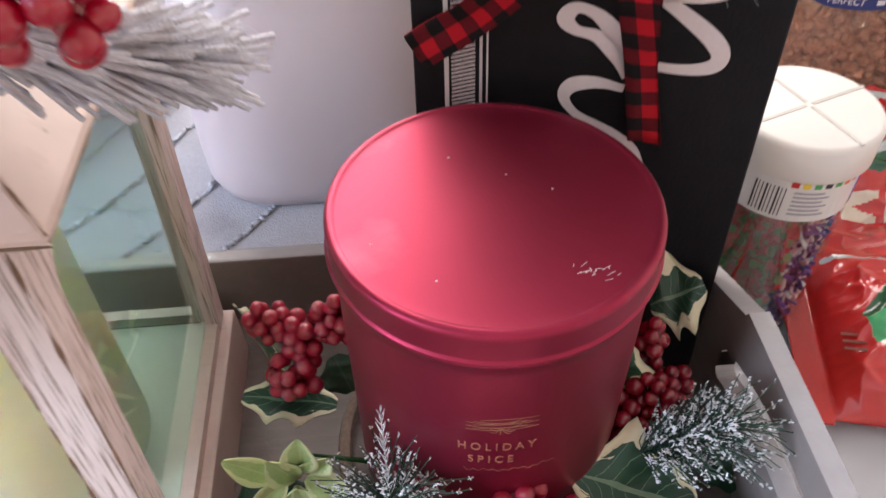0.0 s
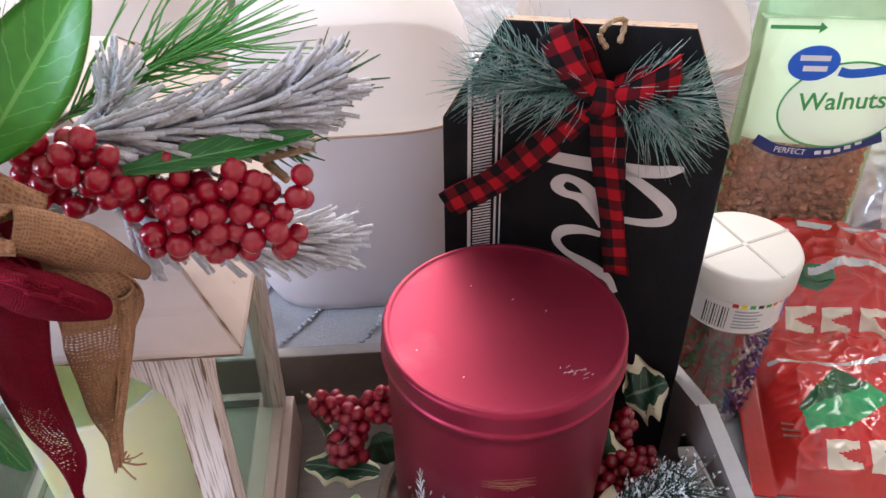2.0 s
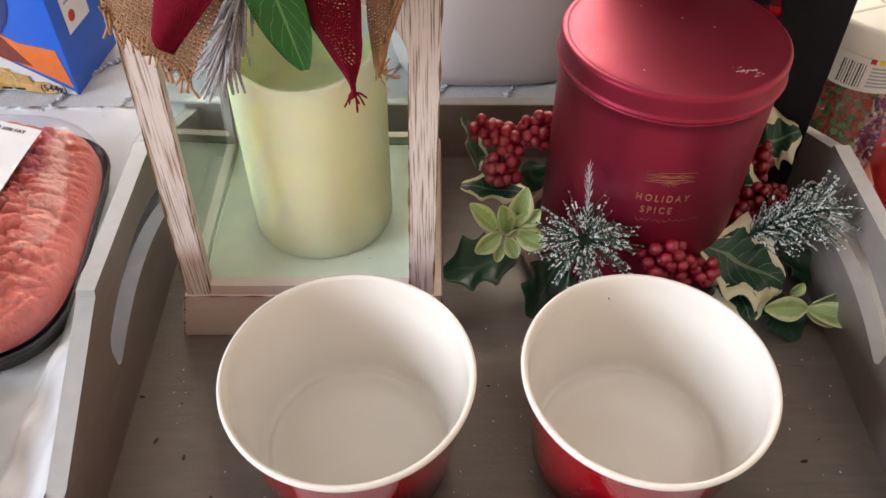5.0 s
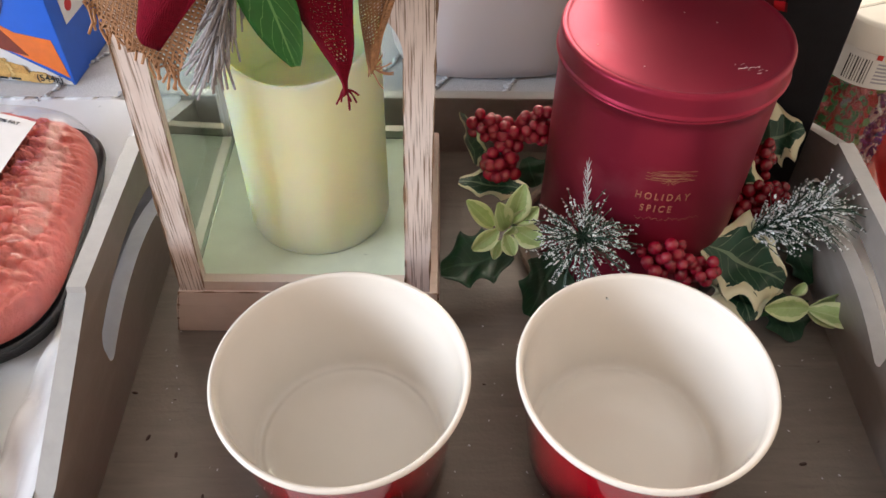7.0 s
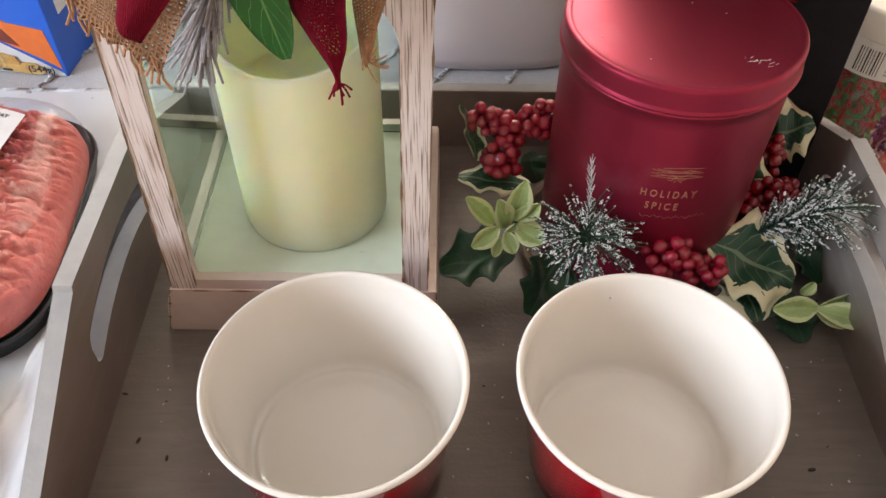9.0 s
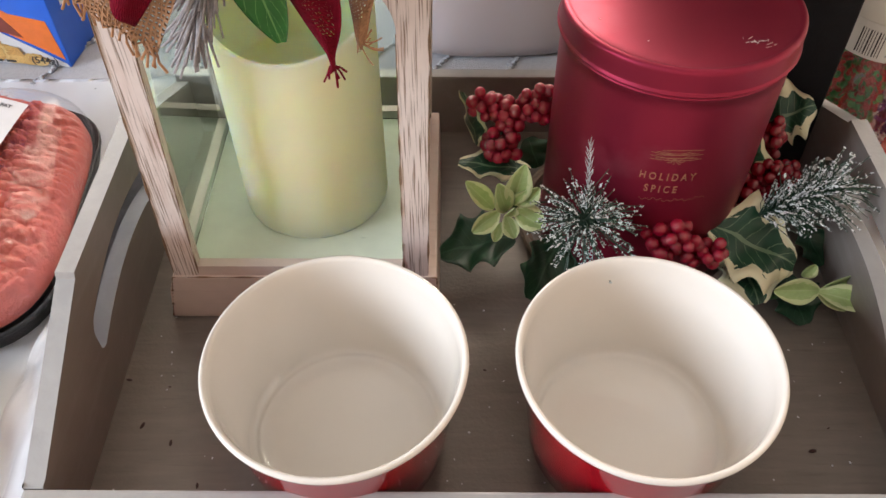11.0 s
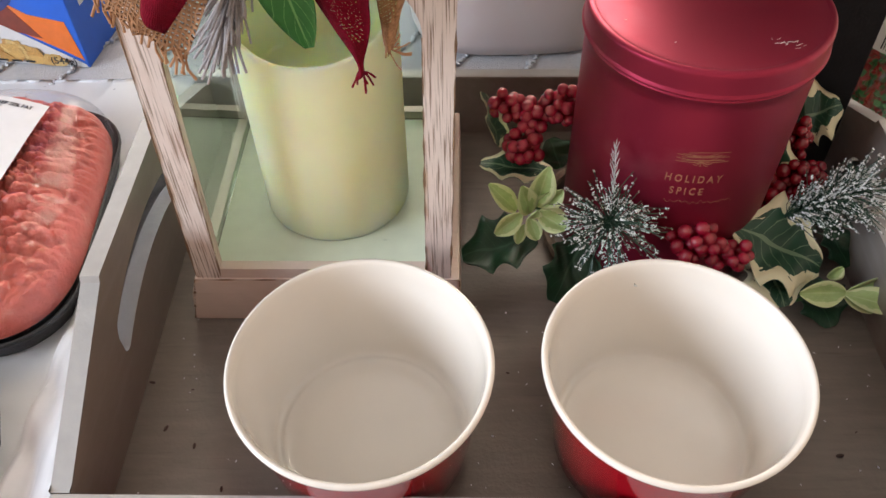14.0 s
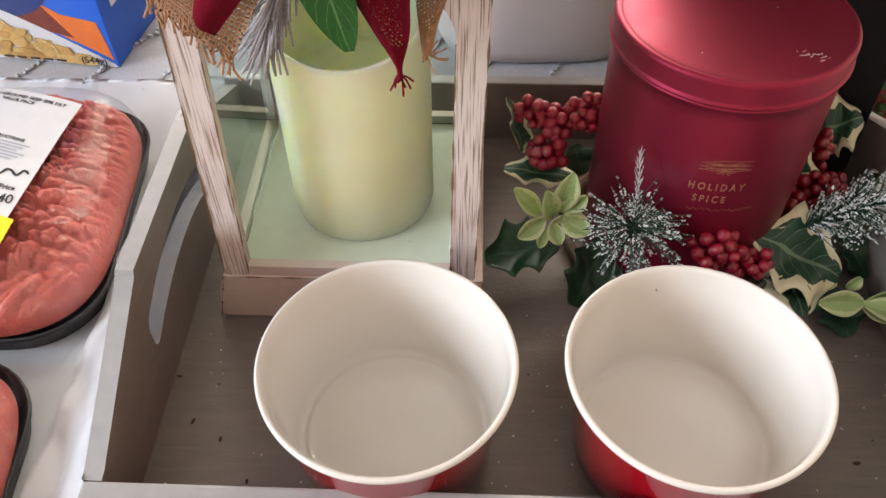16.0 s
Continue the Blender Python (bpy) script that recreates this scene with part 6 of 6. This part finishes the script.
def sprinkles(a0, a1, count, shape, mats, seed):
    random.seed(seed)
    bm = bmesh.new()
    for k in range(count):
        a, r, z = radians(random.uniform(a0, a1)), 0.0240 * math.sqrt(random.uniform(0.74, 0.98)), random.uniform(0.004, 0.083)
        p = Vector((r * math.sin(a), -r * math.cos(a), z))
        m = Matrix.Translation(p) @ pose(0, 0, 0, random.uniform(0, 360), random.uniform(0, 360), random.uniform(0, 360))
        k0 = len(bm.faces)
        if shape == "rod":
            d = m.to_3x3() @ Vector((0.0034, 0, 0))
            add_tube(bm, [p - d, p + d], 0.0010, 6)
        else:
            bmesh.ops.create_cone(bm, cap_ends=True, segments=6, radius1=0.0028, radius2=0.0026, depth=0.0013, matrix=m)
        bm.faces.ensure_lookup_table()
        mi = random.randrange(len(mats))
        for f in bm.faces[k0:]:
            f.material_index = mi
    return tagged(part("sprinkles", bm, mats, jar, "red and green candy shapes" if shape != "rod" else "blue, purple and white sugar strands"), kind="stuff")


sprinkles(-78, 2, 520, "disc", [REDM, GREENM, REDM, GREENM], 5)
sprinkles(10, 108, 700, "rod", [INKBLUE, PURPLEM, LABELM, INKBLUE, PINKM], 6)
random.seed(11)


# ---- pouches and bags ----
def pillow(w, h, t, seed, wrinkle=0.004, crimp=0.012, nx=130, ny=100, region=None):
    """A filled film bag lying in xy: sealed ribbed ends, soft belly, creases. region(x, y) picks the face's material."""
    bm = bmesh.new()
    tops, bots = [], []

    def relief(x, y):
        p = Vector((x, y, seed))
        c = 0
        for k, s in ((22, 1.0), (47, 0.5), (95, 0.25)):
            c += s * (1 - 2 * abs(noise.noise(p * k)) ** 0.6)
        return c * wrinkle

    for i in range(nx + 1):
        rt, rb = [], []
        for j in range(ny + 1):
            u, v = -1 + 2 * i / nx, -1 + 2 * j / ny
            x, y = u * w / 2, v * h / 2
            edge = max(0.0, w / 2 - abs(x) - crimp) / (w / 2 - crimp)
            fat = max(0, (1 - (1 - edge) ** 2.4)) * max(0, 1 - abs(v) ** 2.6)
            fat = max(fat, 0) ** 0.6
            rib = 0.0004 * math.sin(x * 2 * math.pi / 0.0022) if edge <= 0 else 0
            pinch = 1 - 0.04 * (1 - edge) * (1 if edge > 0 else 0)
            z = t * fat + relief(x, y) * min(1, fat * 2) + rib
            rt.append(bm.verts.new((x, y * pinch, max(0.0003, z) + 0.0003)))
            rb.append(bm.verts.new((x, y * pinch, -0.0003 - t * 0.25 * fat)))
        tops.append(rt)
        bots.append(rb)
    for i in range(nx):
        for j in range(ny):
            f = bm.faces.new((tops[i][j], tops[i + 1][j], tops[i + 1][j + 1], tops[i][j + 1]))
            f.smooth = True
            if region:
                f.material_index = region(-w / 2 + w * (i + 0.5) / nx, -h / 2 + h * (j + 0.5) / ny)
            bm.faces.new((bots[i][j], bots[i][j + 1], bots[i + 1][j + 1], bots[i + 1][j])).smooth = True
    for i in range(nx):
        for j in (0, ny):
            bm.faces.new((tops[i][j], tops[i + 1][j], bots[i + 1][j], bots[i][j]))
    for j in range(ny):
        for i in (0, nx):
            bm.faces.new((tops[i][j], tops[i][j + 1], bots[i][j + 1], bots[i][j]))
    bmesh.ops.recalc_face_normals(bm, faces=bm.faces)
    return bm


def blocks(x, y, pitch=0.0205):
    """Plain upright slabs with a slanted notch where a bold pale word stands."""
    k = x % pitch
    if not (0.0015 < k < pitch - 0.0025 and abs(y) < 0.0080):
        return False
    return not (k > 0.0065 and abs(y) < 0.35 * (k - 0.0065))


def inside(x, y, poly):
    hit = False
    for (xa, ya), (xb, yb) in zip(poly, poly[1:] + poly[:1]):
        if (ya > y) != (yb > y) and x < xa + (xb - xa) * (y - ya) / (yb - ya):
            hit = not hit
    return hit


TAG = [(-0.031, 0.0168), (-0.0554, -0.0145), (-0.0531, -0.0308), (-0.032, -0.0274), (-0.0151, -0.014), (-0.0057, -0.0066)]


def front_bag(x, y):
    if -0.0474 < x < 0.075 and blocks(x - (-0.0464), y - (-0.0438)):
        return 1
    if inside(x, y, TAG):
        return 2 if y > 0.55 * x + 0.012 else 4
    if abs(y - (0.0231) - 0.004 * math.sin(x * 60)) < 0.0018 and x > -0.064:
        return 3
    return 0


def back_bag(x, y):
    if -0.066 < x < 0.075 and blocks(x + 0.0655, y + 0.0450):
        return 1
    if -0.010 < y + 0.004 * math.sin(x * 80) < -0.004 and x > -0.05:
        return 3
    if (x + 0.046) ** 2 + (y + 0.014) ** 2 < 0.00012 or (x - 0.03) ** 2 + (y - 0.030) ** 2 < 0.0002:
        return 2
    return 0


BAGM = [REDFOIL, CREAMINK, GREENFOIL, SILVERM, BRIGHTFOIL]
bag = empty("candy_bag", pose(0.47, 0.104, 0.002, 0, 0, -13), "glossy red candy bag with white block lettering shapes", "candy bag", "red candy bags")
part("bag_film", pillow(0.165, 0.125, 0.026, 2.2, 0.0055, 0.013, 190, 150, region=front_bag), BAGM, bag)
part("seal_mark", box(-0.072, -0.067, -0.012, -0.003, 0.0006, 0.0011), SILVERM, bag, "small printed white mark", False, pose(0.006, -0.004, 0.006))
for k in range(3):
    part("text_bar", box(-0.066, -0.046 - 0.004 * k, -0.026 - 0.004 * k, -0.0245 - 0.004 * k, 0.0165, 0.0169), RUSTM, bag)
bag2 = empty("candy_bag", pose(0.5080, 0.2020, 0.010, 6, 4, -14), "glossy red candy bag lying behind another", "candy bag", "red candy bags")
part("text_bar", box(-0.050, 0.060, 0.036, 0.042, 0.0165, 0.0169), SILVERM, bag2)
part("bag_film", pillow(0.172, 0.118, 0.024, 9.7, 0.0055, 0.013, 190, 140, region=back_bag), BAGM, bag2)

pouch = empty("walnut_pouch", pose(0.4780, 0.2860, TABLE + 0.0014, 83, 0, -3) @ pose(0, 0, 0, 0, 0, -2), "clear green pouch of walnuts with a white oval label", "walnut pouch")


def pouch_region(x, y):
    if abs(x) > 0.044:
        return 1
    if y > 0.075:
        return 1
    if y < -0.012:
        return 2
    return 0


PZ = 0.0135
part("pouch_film", pillow(0.104, 0.195, PZ, 4.4, 0.0012, 0.006, 70, 110, region=pouch_region), [GREENFILM, PALEGREENM, CLEARFILM], pouch, "green-tinted clear film", False, pose(0, 0.0975, 0))
random.seed(21)
bm = bmesh.new()
for k in range(1500):
    x, y = random.uniform(-0.047, 0.047), random.uniform(0.004, 0.074 + 0.012 * random.random())
    z = random.uniform(-0.002, 0.0085) * (1 - (abs(x) / 0.05) ** 3)
    r = random.uniform(0.0028, 0.0055)
    m = Matrix.Translation((x, y, z)) @ pose(0, 0, 0, random.uniform(0, 360), random.uniform(0, 360), 0) @ Matrix.Diagonal((1, 0.75, 0.6, 1))
    k0 = len(bm.verts)
    bmesh.ops.create_icosphere(bm, subdivisions=1, radius=r, matrix=m)
    bm.verts.ensure_lookup_table()
    for v in bm.verts[k0:]:
        v.co += Vector((noise.noise(v.co * 900), noise.noise(v.co * 800 + Vector((3, 0, 0))), 0)) * 0.0008
tagged(part("walnut_filling", bm, WALNUTM, pouch, "chopped brown walnut pieces"), kind="stuff")


def oval(cx, cy, rx, ry, z, tilt=0.0, n=48):
    bm = bmesh.new()
    vs = []
    for k in range(n):
        a = 2 * math.pi * k / n
        x, y = rx * math.cos(a), ry * math.sin(a)
        c, s = math.cos(radians(tilt)), math.sin(radians(tilt))
        vs.append((cx + c * x - s * y, cy + s * x + c * y))
    lo = [bm.verts.new((x, y, z)) for x, y in vs]
    hi = [bm.verts.new((x, y, z + 0.0003)) for x, y in vs]
    bm.faces.new(hi)
    for i in range(n):
        bm.faces.new((lo[i], lo[(i + 1) % n], hi[(i + 1) % n], hi[i]))
    return bm


LZ = PZ + 0.0022
part("label_rim", add_tube(bmesh.new(), [Vector((0.013 + 0.0424 * math.cos(a), 0.114 + 0.030 * math.sin(a) + 0.003 * math.cos(a), LZ + 0.0003)) for a in (2 * math.pi * k / 60 for k in range(61))], 0.0007, 5, False), GREENM, pouch, "green line round the label")
oval_label = part("label_oval", oval(0.013, 0.114, 0.0418, 0.0293, LZ + 0.0003, 4), WHITEFILM, pouch, "white oval label")
part("brand_oval", oval(-0.0140, 0.143, 0.0170, 0.0118, LZ + 0.0008, 4), BLUECARD, pouch, "blue oval with pale bars")
for x, y, w in ((-0.014, 0.1465, 0.010), (-0.0125, 0.1395, 0.008)):
    part("text_bar", box(x - w, x + w, y - 0.0018, y + 0.0018, LZ + 0.0011, LZ + 0.0013), LABELM, pouch)
part("name_text", text_bm("Walnuts", 0.0175, 0.0001, 0.0002), GREENM, oval_label, "green lettering", False, pose(0.0125, 0.1170, LZ + 0.0008, 0, 0, 3))
part("blue_ribbon", stroke([(0.004, 0.138), (0.012, 0.1365), (0.026, 0.138), (0.046, 0.142)], lambda t: 0.0060, 0.0003), BLUECARD, pouch, "blue printed ribbon", False, pose(0, 0, LZ + 0.0009))
part("blue_ribbon", stroke([(-0.040, 0.089), (-0.022, 0.081), (0.004, 0.079), (0.026, 0.084), (0.047, 0.092)], lambda t: 0.0078, 0.0003), INKBLUE, pouch, "dark blue printed banner", False, pose(0, 0, LZ + 0.0002))
part("banner_text", text_bm("PERFECT", 0.0058, 0.00005), LABELM, pouch, "", False, pose(-0.014, 0.0805, LZ + 0.0007, 0, 0, -6))
for k in range(5):
    part("text_bar", box(-0.0022, 0.0022, -0.0014, 0.0014, 0, 0.0001), LABELM, pouch, "", False, pose(0.006 + 0.0065 * k, 0.0795 + 0.0010 * k * k * 0.5, LZ + 0.0006, 0, 0, 4 + 4 * k))
part("green_arrow", flat([(-0.046, 0.166), (-0.014, 0.166), (-0.014, 0.1685), (-0.009, 0.1648), (-0.014, 0.161), (-0.014, 0.1635), (-0.046, 0.1635)], 0, 0.0002), GREENM, pouch, "green printed arrow", False, pose(0, 0, LZ - 0.004, -90, 0, 0))
part("zip_ridge", box(-0.050, 0.050, 0.1700, 0.1712, 0.002, 0.0105), PALEGREENM, pouch)

orange = empty("snack_bag", pose(0.5950, 0.2900, 0.020, 52, 0, -14), "orange and white snack bag beside the walnuts", "snack bag")
part("bag_film", pillow(0.130, 0.120, 0.022, 6.6, 0.004, 0.010, 90, 80, region=lambda x, y: 0 if (x - 0.01) ** 2 + (y + 0.012) ** 2 < 0.0022 else (1 if (x - 0.01) ** 2 + (y + 0.012) ** 2 < 0.0026 else 2)), [ORANGEM, LABELM, SILVERM], orange)

# a dark purple crate at the far end of the table
crate = empty("purple_box", pose(-0.035, 0.7300, TABLE, 0, 0, 3), "plain dark purple box beyond the jugs", "box")
part("box_body", box(-0.05, 0.05, -0.05, 0.05, 0.0, 0.16, 0.002), PURPLEDARK, crate)
part("box_lid", box(-0.052, 0.052, -0.052, 0.052, 0.16, 0.185, 0.002), PURPLEDARK, crate)

# ---- crumbs on the tray ----
random.seed(31)
bm = bmesh.new()
for k in range(150):
    x, y = random.uniform(TX0 + 0.006, TX1 - 0.006), random.uniform(TY0 + 0.004, 0.01)
    r = random.choice((0.00025, 0.0003, 0.0004, 0.0006))
    bmesh.ops.create_icosphere(bm, subdivisions=1, radius=r, matrix=Matrix.Translation((x, y, r * 0.5)) @ pose(0, 0, 0, 0, 0, random.uniform(0, 180)) @ Matrix.Diagonal((random.uniform(0.8, 2.2), 0.8, 0.6, 1)))
tagged(part("pale_crumbs", bm, FROST, None), "tiny pale crumbs and glitter scattered on the tray", "crumbs", "", "stuff")
bm = bmesh.new()
for x, y, r in ((0.0003, -0.0604, 0.0011), (0.2994, -0.0714, 0.0012), (0.0310, -0.0890, 0.0009), (0.0150, -0.0690, 0.0010), (-0.0120, -0.0364, 0.0010), (0.1560, -0.030, 0.0006), (0.3100, -0.060, 0.0005), (0.0080, -0.040, 0.0005)):
    bmesh.ops.create_icosphere(bm, subdivisions=2, radius=r, matrix=Matrix.Translation((x, y, r * 0.4)) @ pose(0, 0, 0, 0, 0, random.uniform(0, 180)) @ Matrix.Diagonal((1.6, 0.7, 0.5, 1)))
tagged(part("dark_crumbs", bm, CRUMBM, None), "dark reddish crumbs on the tray floor", "crumbs", "", "stuff")
